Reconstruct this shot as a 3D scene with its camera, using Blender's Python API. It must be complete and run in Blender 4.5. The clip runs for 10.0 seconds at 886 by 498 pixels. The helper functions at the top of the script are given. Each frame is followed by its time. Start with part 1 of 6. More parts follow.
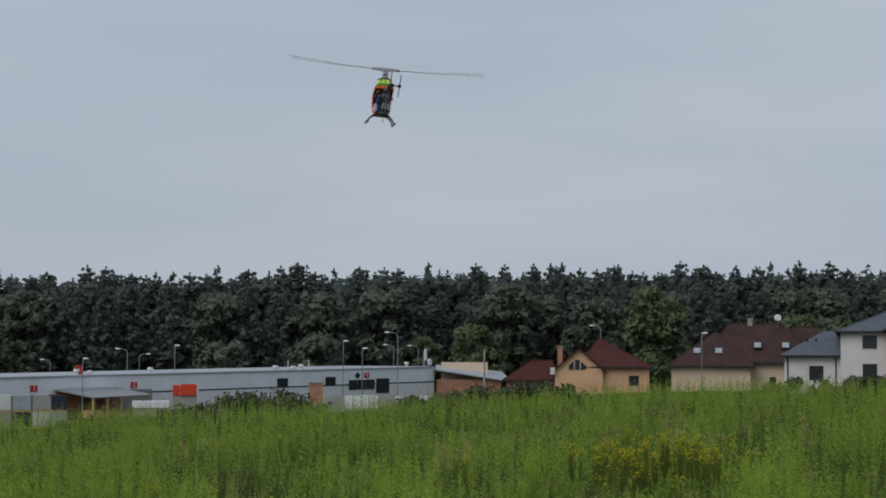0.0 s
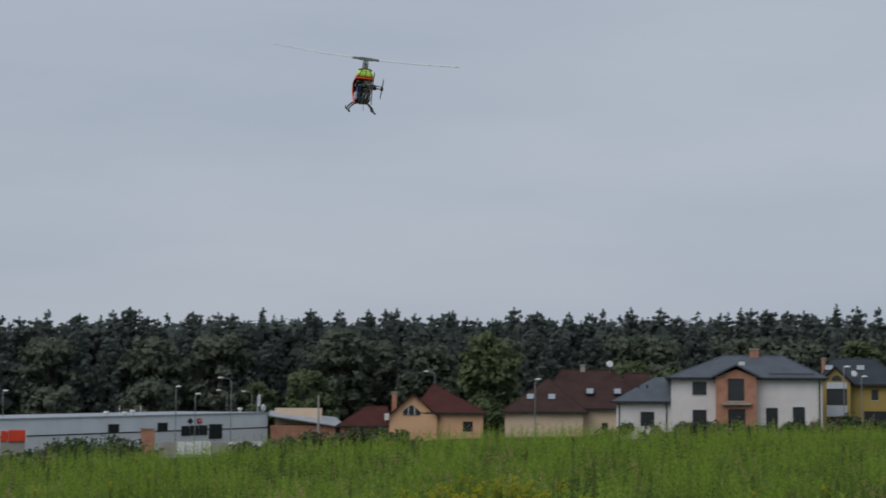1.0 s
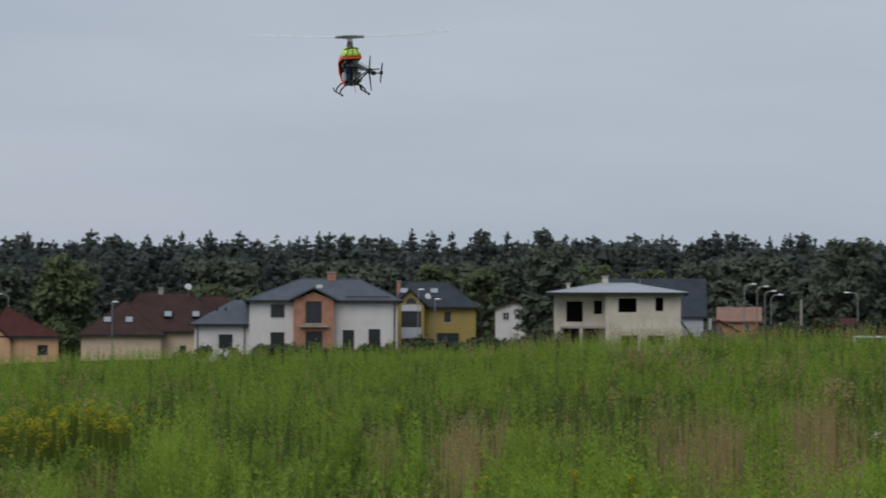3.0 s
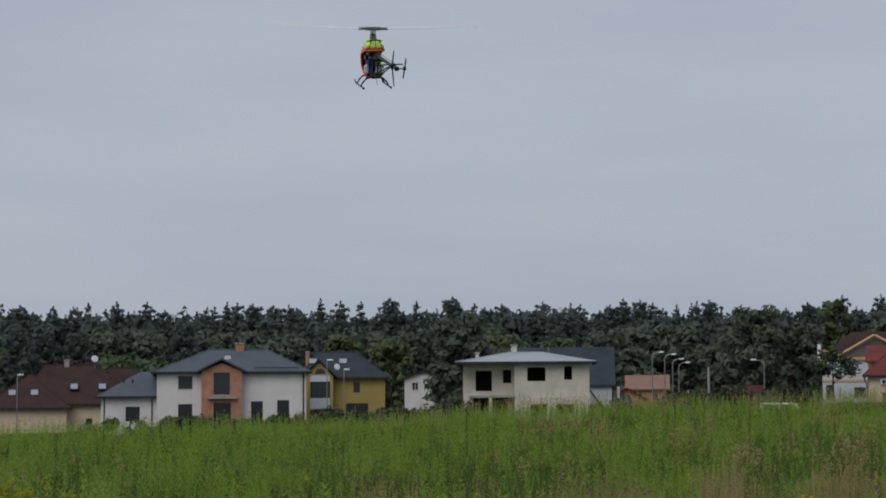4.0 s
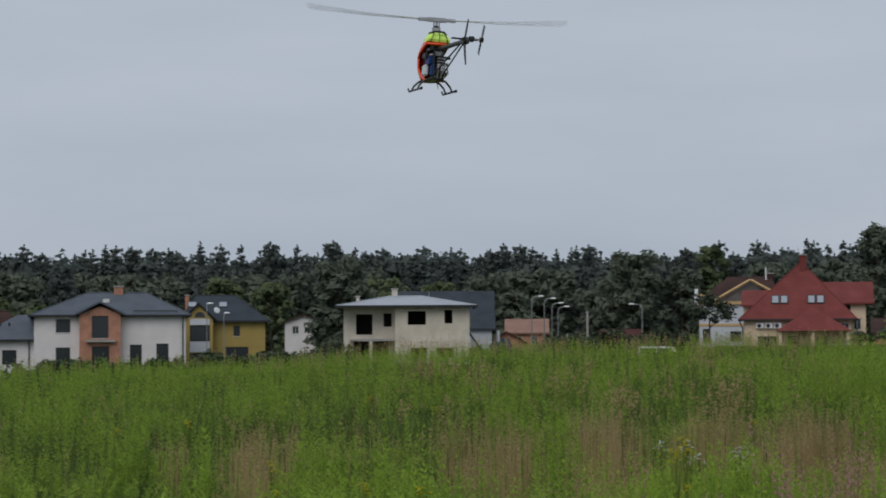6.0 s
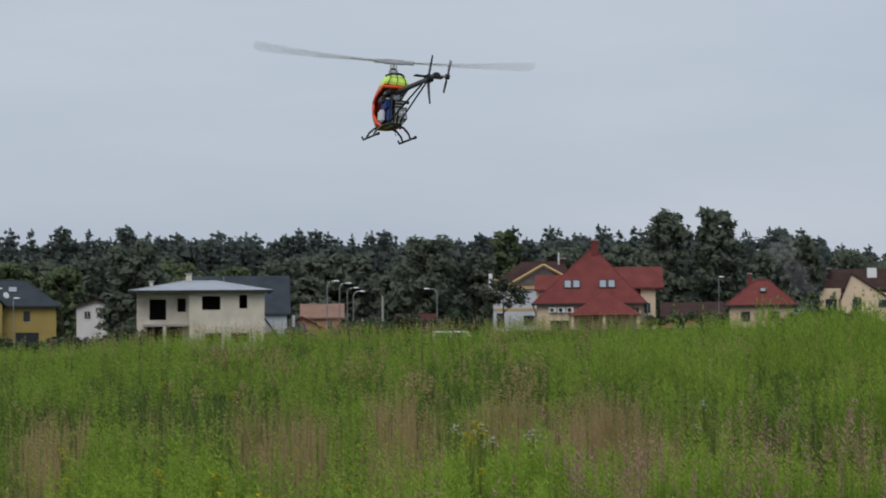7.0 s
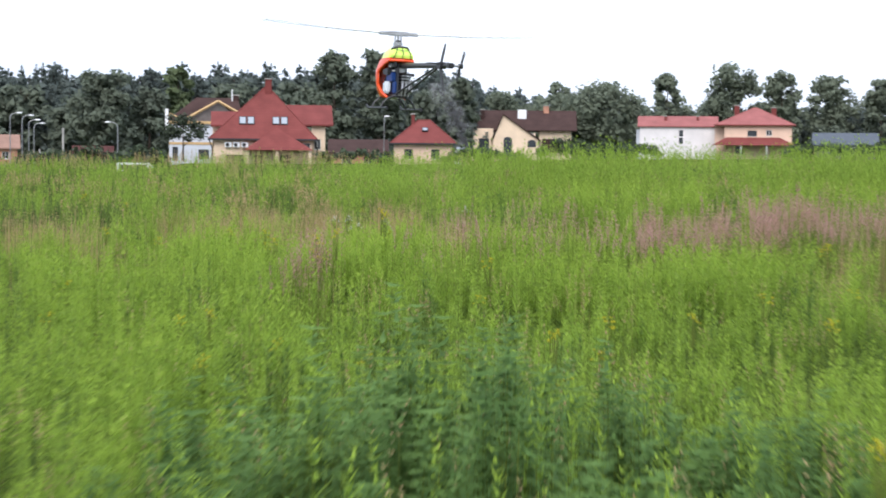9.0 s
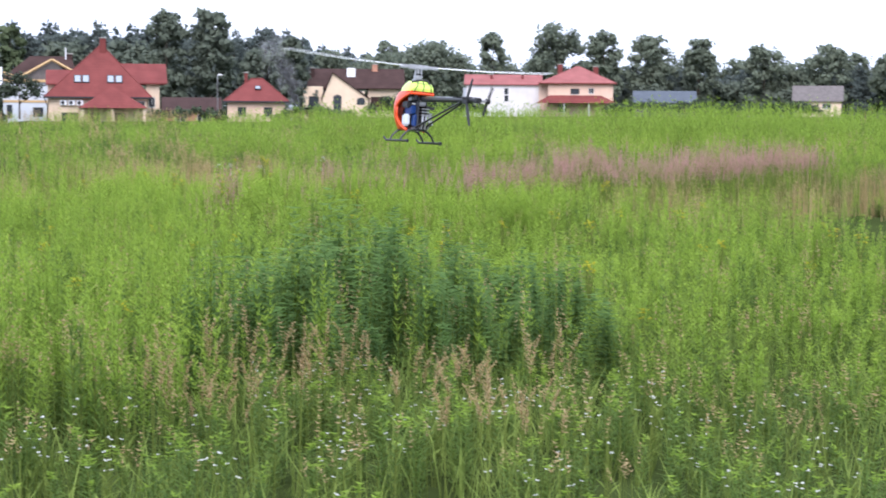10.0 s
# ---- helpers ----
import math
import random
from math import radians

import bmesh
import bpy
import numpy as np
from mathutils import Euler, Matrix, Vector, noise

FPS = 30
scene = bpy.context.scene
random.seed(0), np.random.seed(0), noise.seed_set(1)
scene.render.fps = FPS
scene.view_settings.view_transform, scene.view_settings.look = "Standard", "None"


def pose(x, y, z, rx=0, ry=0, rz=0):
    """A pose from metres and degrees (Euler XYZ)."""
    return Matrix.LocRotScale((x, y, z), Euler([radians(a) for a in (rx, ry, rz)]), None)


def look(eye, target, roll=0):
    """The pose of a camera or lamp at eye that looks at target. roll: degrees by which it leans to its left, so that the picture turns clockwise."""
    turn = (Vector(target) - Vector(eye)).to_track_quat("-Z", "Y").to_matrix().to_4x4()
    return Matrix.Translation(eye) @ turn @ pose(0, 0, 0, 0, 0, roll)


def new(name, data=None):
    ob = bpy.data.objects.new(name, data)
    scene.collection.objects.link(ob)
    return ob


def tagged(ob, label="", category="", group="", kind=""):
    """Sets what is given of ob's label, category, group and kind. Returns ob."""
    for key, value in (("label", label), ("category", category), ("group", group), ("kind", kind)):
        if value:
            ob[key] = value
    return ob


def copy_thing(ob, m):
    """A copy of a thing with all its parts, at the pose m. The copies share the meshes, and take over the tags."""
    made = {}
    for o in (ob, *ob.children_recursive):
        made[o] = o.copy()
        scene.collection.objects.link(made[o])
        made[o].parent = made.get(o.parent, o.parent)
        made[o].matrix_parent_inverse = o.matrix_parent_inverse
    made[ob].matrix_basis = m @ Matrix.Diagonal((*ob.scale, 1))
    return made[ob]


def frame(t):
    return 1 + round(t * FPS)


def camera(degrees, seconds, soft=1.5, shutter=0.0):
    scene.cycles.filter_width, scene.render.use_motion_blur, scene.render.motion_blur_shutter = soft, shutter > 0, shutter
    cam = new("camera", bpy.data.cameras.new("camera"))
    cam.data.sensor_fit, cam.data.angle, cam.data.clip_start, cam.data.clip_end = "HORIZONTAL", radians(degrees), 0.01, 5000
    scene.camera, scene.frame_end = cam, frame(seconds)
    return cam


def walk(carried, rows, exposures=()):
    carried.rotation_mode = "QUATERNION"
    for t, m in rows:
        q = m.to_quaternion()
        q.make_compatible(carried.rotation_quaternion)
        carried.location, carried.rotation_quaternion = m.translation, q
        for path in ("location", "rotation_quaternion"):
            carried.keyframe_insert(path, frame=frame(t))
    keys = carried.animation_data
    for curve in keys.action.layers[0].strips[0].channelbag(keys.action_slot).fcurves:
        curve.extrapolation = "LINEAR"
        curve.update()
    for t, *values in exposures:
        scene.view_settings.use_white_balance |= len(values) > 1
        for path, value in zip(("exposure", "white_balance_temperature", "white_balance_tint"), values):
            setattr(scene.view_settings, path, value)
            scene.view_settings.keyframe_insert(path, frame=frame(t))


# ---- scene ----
def view(x, y, z, az, tilt, lean):
    """A camera pose: azimuth clockwise from +y, tilt upward, lean clockwise."""
    return pose(x, y, z, 90 + tilt, 0, -az) @ pose(0, 0, 0, 0, 0, lean)


CAM = [
    (0.0, 0.000, 0.000, 2.00, -20.000, 3.251, 0.308),
    (0.5, 0.000, 0.000, 2.00, -18.837, 3.511, 0.346),
    (1.0, 0.000, 0.000, 2.00, -15.085, 4.637, 0.357),
    (1.5, 0.000, 0.000, 2.00, -12.935, 4.946, 0.220),
    (2.0, 0.000, 0.000, 2.00, -9.750, 5.085, 0.053),
    (2.5, 0.000, 0.000, 2.00, -5.956, 3.433, 0.110),
    (3.0, 0.000, 0.000, 2.00, -2.563, 2.393, 0.158),
    (3.2, 0.000, 0.000, 2.00, -1.272, 2.421, 0.133),
    (4.3, 0.000, 0.000, 2.00, 0.655, 5.230, -0.391),
    (4.5, 0.000, 0.000, 2.00, 1.204, 5.409, -0.406),
    (5.0, 0.000, 0.000, 2.00, 1.601, 5.064, -0.330),
    (5.2, 0.000, 0.000, 2.00, 1.983, 4.055, -0.309),
    (6.3, 0.000, 0.000, 2.00, 5.502, 2.724, -0.375),
    (6.5, 0.000, 0.000, 2.00, 7.189, 2.765, -0.465),
    (7.0, 0.000, 0.000, 2.00, 9.812, 2.284, -0.461),
    (7.5, 0.000, 0.000, 2.00, 11.961, -0.266, -0.375),
    (8.0, 0.000, 0.000, 2.00, 14.474, -1.355, 0.079),
    (8.3, -1.403, -2.876, 2.00, 16.514, -1.499, 0.250),
    (8.5, -2.630, -5.393, 2.00, 17.806, -1.769, 0.314),
    (8.8, -4.471, -9.168, 2.00, 19.231, -2.291, 0.400),
    (9.0, -5.699, -11.684, 2.00, 20.207, -2.644, 0.462),
    (9.5, -8.154, -16.718, 2.00, 22.243, -3.198, 0.354),
    (9.8, -8.724, -17.886, 2.00, 24.188, -3.618, 0.390),
    (10.0, -8.767, -17.976, 2.00, 25.356, -3.870, 0.406),
]

cam = camera(25.97, 10.0, soft=1.75, shutter=0.26)
walk(cam, [(t, view(x, y, z, az, tilt, lean)) for t, x, y, z, az, tilt, lean in CAM],
     exposures=[(0.0, -0.03, 6500, 10), (0.5, 0.06, 6500, 10), (1.0, -0.08, 6500, 10), (1.5, -0.18, 6500, 10), (2.0, -0.2, 6500, 10),
                (2.5, -0.26, 6500, 10), (3.0, -0.02, 6500, 10), (3.2, 0.0, 6500, 10),
                (4.5, -0.26, 6500, 10), (5.0, -0.35, 6500, 10), (5.2, -0.32, 6500, 10), (6.5, 0.1, 6500, 10), (7.0, 0.15, 6500, 10),
                (7.5, 0.36, 6500, 10), (8.0, 0.9, 6500, 10), (8.5, 1.28, 6500, 10), (9.0, 1.4, 6330, 13),
                (10.0, 1.64, 6000, 18)])

# ---- world and sun: a bright overcast sky ----
world = bpy.data.worlds.new("overcast")
scene.world = world
world.use_nodes = True
wn, wl = world.node_tree.nodes, world.node_tree.links
wn.clear()
sky = wn.new("ShaderNodeTexSky")
sky.sky_type, sky.sun_disc = "NISHITA", False
sky.sun_elevation, sky.sun_rotation = radians(50), radians(210)
sky.air_density, sky.dust_density, sky.ozone_density = 1.0, 3.0, 1.0
coord = wn.new("ShaderNodeTexCoord")
stretch = wn.new("ShaderNodeMapping")
stretch.inputs["Scale"].default_value = (1.0, 1.0, 5.0)
cloud = wn.new("ShaderNodeTexNoise")
cloud.inputs["Scale"].default_value, cloud.inputs["Detail"].default_value = 2.2, 5.0
cloud.inputs["Roughness"].default_value = 0.5
ramp = wn.new("ShaderNodeValToRGB")
ramp.color_ramp.elements[0].position, ramp.color_ramp.elements[1].position = 0.3, 0.72
ramp.color_ramp.elements[0].color = (3.92, 4.5, 5.43, 1)
ramp.color_ramp.elements[1].color = (5.03, 5.5, 6.2, 1)
veil = wn.new("ShaderNodeMix")
veil.data_type = "RGBA"
veil.inputs[0].default_value = 0.9
back = wn.new("ShaderNodeBackground")
back.inputs["Strength"].default_value = 0.1
out = wn.new("ShaderNodeOutputWorld")
wl.new(coord.outputs["Generated"], stretch.inputs["Vector"])
wl.new(stretch.outputs["Vector"], cloud.inputs["Vector"])
wl.new(cloud.outputs["Fac"], ramp.inputs["Fac"])
wl.new(sky.outputs["Color"], veil.inputs[6])
wl.new(ramp.outputs["Color"], veil.inputs[7])
wl.new(veil.outputs[2], back.inputs["Color"])
wl.new(back.outputs["Background"], out.inputs["Surface"])

sun_data = bpy.data.lights.new("sun", "SUN")
sun_data.energy, sun_data.angle, sun_data.color = 1.35, radians(50), (1.0, 0.96, 0.9)
sun = new("sun", sun_data)
sun.matrix_basis = look((-70, -80, 160), (0, 40, 0))


# ---- materials ----
def material(name, color, rough=0.8, metal=0.0, vary=0.25, scale=3.0, fine=40.0, bump=0.2, island=0.0, per_object=0.0,
             through_light=0.0, spec=0.3, second=None, stretch=(1, 1, 1)):
    """A surface with two scales of tone, fine relief and optional tone per piece."""
    m = bpy.data.materials.new(name)
    m.use_nodes = True
    n, l = m.node_tree.nodes, m.node_tree.links
    n.clear()
    o = n.new("ShaderNodeOutputMaterial")
    p = n.new("ShaderNodeBsdfPrincipled")
    p.inputs["Roughness"].default_value, p.inputs["Metallic"].default_value = rough, metal
    p.inputs["Specular IOR Level"].default_value = spec
    tc = n.new("ShaderNodeTexCoord")
    mp = n.new("ShaderNodeMapping")
    mp.inputs["Scale"].default_value = stretch
    l.new(tc.outputs["Object"], mp.inputs["Vector"])
    big, small = n.new("ShaderNodeTexNoise"), n.new("ShaderNodeTexNoise")
    big.inputs["Scale"].default_value, big.inputs["Detail"].default_value = scale, 3
    small.inputs["Scale"].default_value, small.inputs["Detail"].default_value = fine, 4
    l.new(mp.outputs["Vector"], big.inputs["Vector"])
    l.new(mp.outputs["Vector"], small.inputs["Vector"])
    add = n.new("ShaderNodeMath")
    add.operation = "MULTIPLY_ADD"
    l.new(small.outputs["Fac"], add.inputs[0])
    add.inputs[1].default_value = 0.4
    l.new(big.outputs["Fac"], add.inputs[2])
    last = add.outputs[0]
    for kind, amount in (("island", island), ("object", per_object)):
        if amount:
            src = n.new("ShaderNodeNewGeometry") if kind == "island" else n.new("ShaderNodeObjectInfo")
            more = n.new("ShaderNodeMath")
            more.operation = "MULTIPLY_ADD"
            l.new(src.outputs["Random Per Island" if kind == "island" else "Random"], more.inputs[0])
            more.inputs[1].default_value = amount
            l.new(last, more.inputs[2])
            last = more.outputs[0]
    r = n.new("ShaderNodeMapRange")
    r.inputs["From Min"].default_value, r.inputs["From Max"].default_value = 0.4, 1.0 + island + per_object
    l.new(last, r.inputs["Value"])
    mix = n.new("ShaderNodeMix")
    mix.data_type = "RGBA"
    low = tuple(c * (1 - vary) for c in color)
    high = second if second else tuple(min(1, c * (1 + vary)) for c in color)
    mix.inputs[6].default_value, mix.inputs[7].default_value = (*low, 1), (*high, 1)
    l.new(r.outputs["Result"], mix.inputs[0])
    l.new(mix.outputs[2], p.inputs["Base Color"])
    if bump:
        b = n.new("ShaderNodeBump")
        b.inputs["Strength"].default_value, b.inputs["Distance"].default_value = bump, 0.02
        l.new(small.outputs["Fac"], b.inputs["Height"])
        l.new(b.outputs["Normal"], p.inputs["Normal"])
    if through_light:
        t = n.new("ShaderNodeBsdfTranslucent")
        l.new(mix.outputs[2], t.inputs["Color"])
        s = n.new("ShaderNodeMixShader")
        s.inputs[0].default_value = through_light
        l.new(p.outputs[0], s.inputs[1])
        l.new(t.outputs[0], s.inputs[2])
        l.new(s.outputs[0], o.inputs["Surface"])
    else:
        l.new(p.outputs[0], o.inputs["Surface"])
    return m


def glass(name, tint=(0.03, 0.035, 0.04)):
    m = bpy.data.materials.new(name)
    m.use_nodes = True
    p = m.node_tree.nodes["Principled BSDF"]
    p.inputs["Base Color"].default_value = (*tint, 1)
    p.inputs["Roughness"].default_value = 0.08
    p.inputs["Specular IOR Level"].default_value = 0.4
    return m


def rows_of_tiles(name, color, pitch=0.32, **kw):
    """Roof covering with courses as relief and tone."""
    m = material(name, color, **kw)
    n, l = m.node_tree.nodes, m.node_tree.links
    tc = n.new("ShaderNodeTexCoord")
    w = n.new("ShaderNodeTexWave")
    w.wave_type, w.bands_direction, w.wave_profile = "BANDS", "Z", "SAW"
    w.inputs["Scale"].default_value, w.inputs["Distortion"].default_value = 0.31 / pitch, 0.3
    l.new(tc.outputs["Object"], w.inputs["Vector"])
    b = n.new("ShaderNodeBump")
    b.inputs["Strength"].default_value, b.inputs["Distance"].default_value = 0.5, 0.05
    l.new(w.outputs["Fac"], b.inputs["Height"])
    p = next(x for x in n if x.type == "BSDF_PRINCIPLED")
    l.new(b.outputs["Normal"], p.inputs["Normal"])
    return m


WHITE = material("white_render", (0.66, 0.63, 0.63), vary=0.12, scale=0.6, fine=9, bump=0.15)
RAW = material("raw_block_render", (0.56, 0.51, 0.43), vary=0.2, scale=0.8, fine=6, bump=0.3)
CREAM = material("cream_render", (0.68, 0.53, 0.39), vary=0.12, scale=0.6, fine=9, bump=0.15)
PEACH = material("peach_render", (0.66, 0.4, 0.24), vary=0.12, scale=0.6, fine=9, bump=0.15)
PINK = material("pink_render", (0.66, 0.47, 0.36), vary=0.1, scale=0.6, fine=9, bump=0.15)
OCHRE = material("ochre_render", (0.35, 0.26, 0.085), vary=0.14, scale=0.6, fine=9, bump=0.15)
GREY_RENDER = material("grey_render", (0.5, 0.53, 0.58), vary=0.12, scale=0.6, fine=9, bump=0.15)
SALMON = material("dull_salmon_tiles", (0.25, 0.15, 0.115), vary=0.2, scale=0.8, fine=9, bump=0.2)
STORE = material("pale_blue_cladding", (0.780, 0.806, 0.850), rough=0.5, vary=0.1, scale=0.3, fine=7, bump=0.1)
BRICK = material("red_brick", (0.4, 0.2, 0.135), vary=0.3, scale=1.2, fine=14, bump=0.4)
SLATE = rows_of_tiles("slate_grey_tiles", (0.045, 0.054, 0.066), rough=0.75, spec=0.08, vary=0.2, scale=0.7, fine=8)
# lighter copy of the slate, the sky's reflection put into its base colour
PALE_SLATE = rows_of_tiles("sky_paled_slate_tiles", (0.085, 0.1, 0.122), rough=0.6, spec=0.2, vary=0.18, scale=0.7, fine=8)
BROWN = rows_of_tiles("brown_tiles", (0.055, 0.033, 0.03), spec=0.08, rough=0.7, vary=0.25, scale=0.7, fine=8)
MAROON = rows_of_tiles("maroon_tiles", (0.075, 0.028, 0.025), spec=0.08, rough=0.7, vary=0.25, scale=0.7, fine=8)
RED = rows_of_tiles("red_tiles", (0.165, 0.046, 0.042), spec=0.08, rough=0.6, vary=0.22, scale=0.6, fine=8)
PALE_RED = rows_of_tiles("faded_red_tiles", (0.27, 0.1, 0.095), spec=0.08, rough=0.6, vary=0.2, scale=0.6, fine=8)
LEAD = material("pale_grey_roofing", (0.34, 0.37, 0.41), rough=0.5, vary=0.15, scale=0.5, fine=7, bump=0.1)
DARK_TRIM = material("dark_trim", (0.025, 0.027, 0.03), rough=0.5, vary=0.2, bump=0.05)
LIGHT_TRIM = material("pale_trim", (0.6, 0.6, 0.58), rough=0.6, vary=0.1, bump=0.05)
BOARDS = material("weathered_boards", (0.13, 0.115, 0.11), vary=0.25, scale=1.5, fine=14)
TIMBER = material("raw_timber", (0.5, 0.34, 0.17), vary=0.2, scale=2, fine=20)
GLASS = glass("dark_window_glass")
SKYLIGHT = glass("roof_window_glass", (0.3, 0.33, 0.37))
# near-black base colour that gives the rooms behind openings their shade
ROOM_SHADE = material("painted_room_shade", (0.03, 0.028, 0.026), vary=0.2, bump=0.0)
CONCRETE = material("grey_concrete", (0.33, 0.32, 0.3), vary=0.2, scale=1.0, fine=10)
STEEL = material("galvanised_steel", (0.3, 0.31, 0.32), rough=0.45, metal=0.6, vary=0.15, bump=0.05)
LAMP_WHITE = material("white_lamp_housing", (0.75, 0.76, 0.78), rough=0.4, vary=0.05, bump=0.0)
SIGN_RED = material("red_sign_paint", (0.5, 0.03, 0.02), rough=0.5, vary=0.1, bump=0.0)
BLUE_BLACK = material("dark_blue_sign_paint", (0.02, 0.025, 0.05), rough=0.5, vary=0.1, bump=0.0)
SHEET_RED = material("orange_red_tarpaulin", (0.62, 0.06, 0.025), rough=0.5, vary=0.15, scale=1.2, fine=6)
GROUND = material("meadow_soil", (0.045, 0.062, 0.019), rough=0.95, vary=0.35, scale=0.4, fine=6, bump=0.5, spec=0.0)
BARK = material("bark", (0.08, 0.06, 0.045), vary=0.35, scale=1.5, fine=12, bump=0.6)
PINE_BARK = material("pine_bark", (0.12, 0.065, 0.04), vary=0.35, scale=1.0, fine=10, bump=0.6)
# needle colour lifted and greyed, standing in for haze over the wood
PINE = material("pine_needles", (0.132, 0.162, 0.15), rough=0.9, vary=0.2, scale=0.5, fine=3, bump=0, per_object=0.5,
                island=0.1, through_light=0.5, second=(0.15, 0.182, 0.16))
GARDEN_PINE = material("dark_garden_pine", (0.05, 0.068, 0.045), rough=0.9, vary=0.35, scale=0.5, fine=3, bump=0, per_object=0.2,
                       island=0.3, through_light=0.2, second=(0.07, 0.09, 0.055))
# leaf colour paled likewise, with distance haze mixed in
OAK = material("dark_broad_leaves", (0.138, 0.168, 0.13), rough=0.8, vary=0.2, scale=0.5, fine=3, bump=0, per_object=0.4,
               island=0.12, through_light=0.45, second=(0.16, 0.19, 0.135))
# paler copy of the broad leaves: haze before the far trees, as colour
HAZED_LEAVES = material("haze_paled_leaves", (0.18, 0.215, 0.155), rough=0.8, vary=0.2, scale=0.5, fine=3, bump=0, per_object=0.4,
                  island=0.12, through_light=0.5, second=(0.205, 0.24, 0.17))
HEDGE = material("dark_hedge_leaves", (0.06, 0.085, 0.05), rough=0.8, vary=0.2, scale=0.5, fine=3, bump=0, per_object=0.4,
                 island=0.15, through_light=0.35, second=(0.08, 0.11, 0.06))
LIME = material("light_broad_leaves", (0.135, 0.178, 0.092), rough=0.8, vary=0.2, scale=0.5, fine=3, bump=0, per_object=0.4,
                island=0.15, through_light=0.45, second=(0.168, 0.212, 0.104))


# ---- builders ----
def part(name, bm, mat, parent=None, label="", smooth=False):
    """Links a bmesh as one mesh object under a thing or a part."""
    me = bpy.data.meshes.new(name)
    bm.to_mesh(me)
    bm.free()
    for m in (mat if isinstance(mat, (list, tuple)) else [mat]):
        me.materials.append(m)
    if smooth:
        me.shade_smooth()
    ob = new(name, me)
    ob.parent = parent
    return tagged(ob, label)


def box(bm, x0, x1, y0, y1, z0, z1):
    v = [bm.verts.new((x, y, z)) for x in (x0, x1) for y in (y0, y1) for z in (z0, z1)]
    for f in ((0, 1, 3, 2), (4, 6, 7, 5), (0, 4, 5, 1), (2, 3, 7, 6), (0, 2, 6, 4), (1, 5, 7, 3)):
        bm.faces.new([v[i] for i in f])
    return bm


def one_box(x0, x1, y0, y1, z0, z1, bevel=0.0):
    bm = box(bmesh.new(), x0, x1, y0, y1, z0, z1)
    if bevel:
        bmesh.ops.bevel(bm, geom=bm.edges[:], offset=bevel, segments=2, affect="EDGES")
    return bm


def tube(bm, points, radii, sides=8):
    """A tube along points with a radius at each."""
    rings = []
    for i, p in enumerate(points):
        p = Vector(p)
        a, b = Vector(points[max(0, i - 1)]), Vector(points[min(len(points) - 1, i + 1)])
        q = (b - a).to_track_quat("Z", "Y")
        r = radii[i] if isinstance(radii, (list, tuple)) else radii
        rings.append([bm.verts.new(p + q @ Vector((r * math.cos(2 * math.pi * k / sides), r * math.sin(2 * math.pi * k / sides), 0)))
                      for k in range(sides)])
    for a, b in zip(rings, rings[1:]):
        for k in range(sides):
            bm.faces.new((a[k], a[(k + 1) % sides], b[(k + 1) % sides], b[k]))
    bm.faces.new(rings[0][::-1])
    bm.faces.new(rings[-1])
    return bm


def one_tube(points, radii, sides=8):
    return tube(bmesh.new(), points, radii, sides)


def solid(verts, faces):
    bm = bmesh.new()
    v = [bm.verts.new(p) for p in verts]
    for f in faces:
        bm.faces.new([v[i] for i in f])
    bmesh.ops.recalc_face_normals(bm, faces=bm.faces[:])
    return bm


def wall_panel(x0, x1, y, z0, z1, thick, openings=()):
    """A wall facing -y, from y to y + thick, with openings (x0, x1, z0, z1) cut through."""
    xs = sorted({x0, x1, *[o[0] for o in openings], *[o[1] for o in openings]})
    zs = sorted({z0, z1, *[o[2] for o in openings], *[o[3] for o in openings]})
    xs, zs = [x for x in xs if x0 <= x <= x1], [z for z in zs if z0 <= z <= z1]
    bm = bmesh.new()
    for a, b in zip(xs, xs[1:]):
        for c, d in zip(zs, zs[1:]):
            mx, mz = (a + b) / 2, (c + d) / 2
            if not any(o[0] < mx < o[1] and o[2] < mz < o[3] for o in openings):
                box(bm, a, b, y, y + thick, c, d)
    bmesh.ops.remove_doubles(bm, verts=bm.verts[:], dist=0.0005)
    return bm


def window(house, x0, x1, z0, z1, y, frame_mat=DARK_TRIM, pane_mat=GLASS, bars=1):
    """A window set 10 cm into its opening: frame, pane, sill."""
    bm, w = bmesh.new(), 0.07
    box(bm, x0, x0 + w, y + 0.08, y + 0.16, z0, z1)
    box(bm, x1 - w, x1, y + 0.08, y + 0.16, z0, z1)
    box(bm, x0 + w, x1 - w, y + 0.08, y + 0.16, z0, z0 + w)
    box(bm, x0 + w, x1 - w, y + 0.08, y + 0.16, z1 - w, z1)
    for k in range(bars):
        xm = x0 + (x1 - x0) * (k + 1) / (bars + 1)
        box(bm, xm - 0.03, xm + 0.03, y + 0.085, y + 0.155, z0 + w, z1 - w)
    win = part("window", bm, frame_mat, house)
    part("pane", one_box(x0 + w, x1 - w, y + 0.11, y + 0.13, z0 + w, z1 - w), pane_mat, win)
    part("sill", one_box(x0 - 0.05, x1 + 0.05, y - 0.06, y + 0.08, z0 - 0.05, z0 - 0.002), LIGHT_TRIM, win)
    return win


def slab(quad, t=0.18):
    """A roof plane: polygon with thickness straight down."""
    n = len(quad)
    low = [(x, y, z - t) for x, y, z in quad]
    faces = [tuple(range(n)), tuple(range(2 * n - 1, n - 1, -1))] + [(i, (i + 1) % n, n + (i + 1) % n, n + i) for i in range(n)]
    return solid(list(quad) + low, faces)


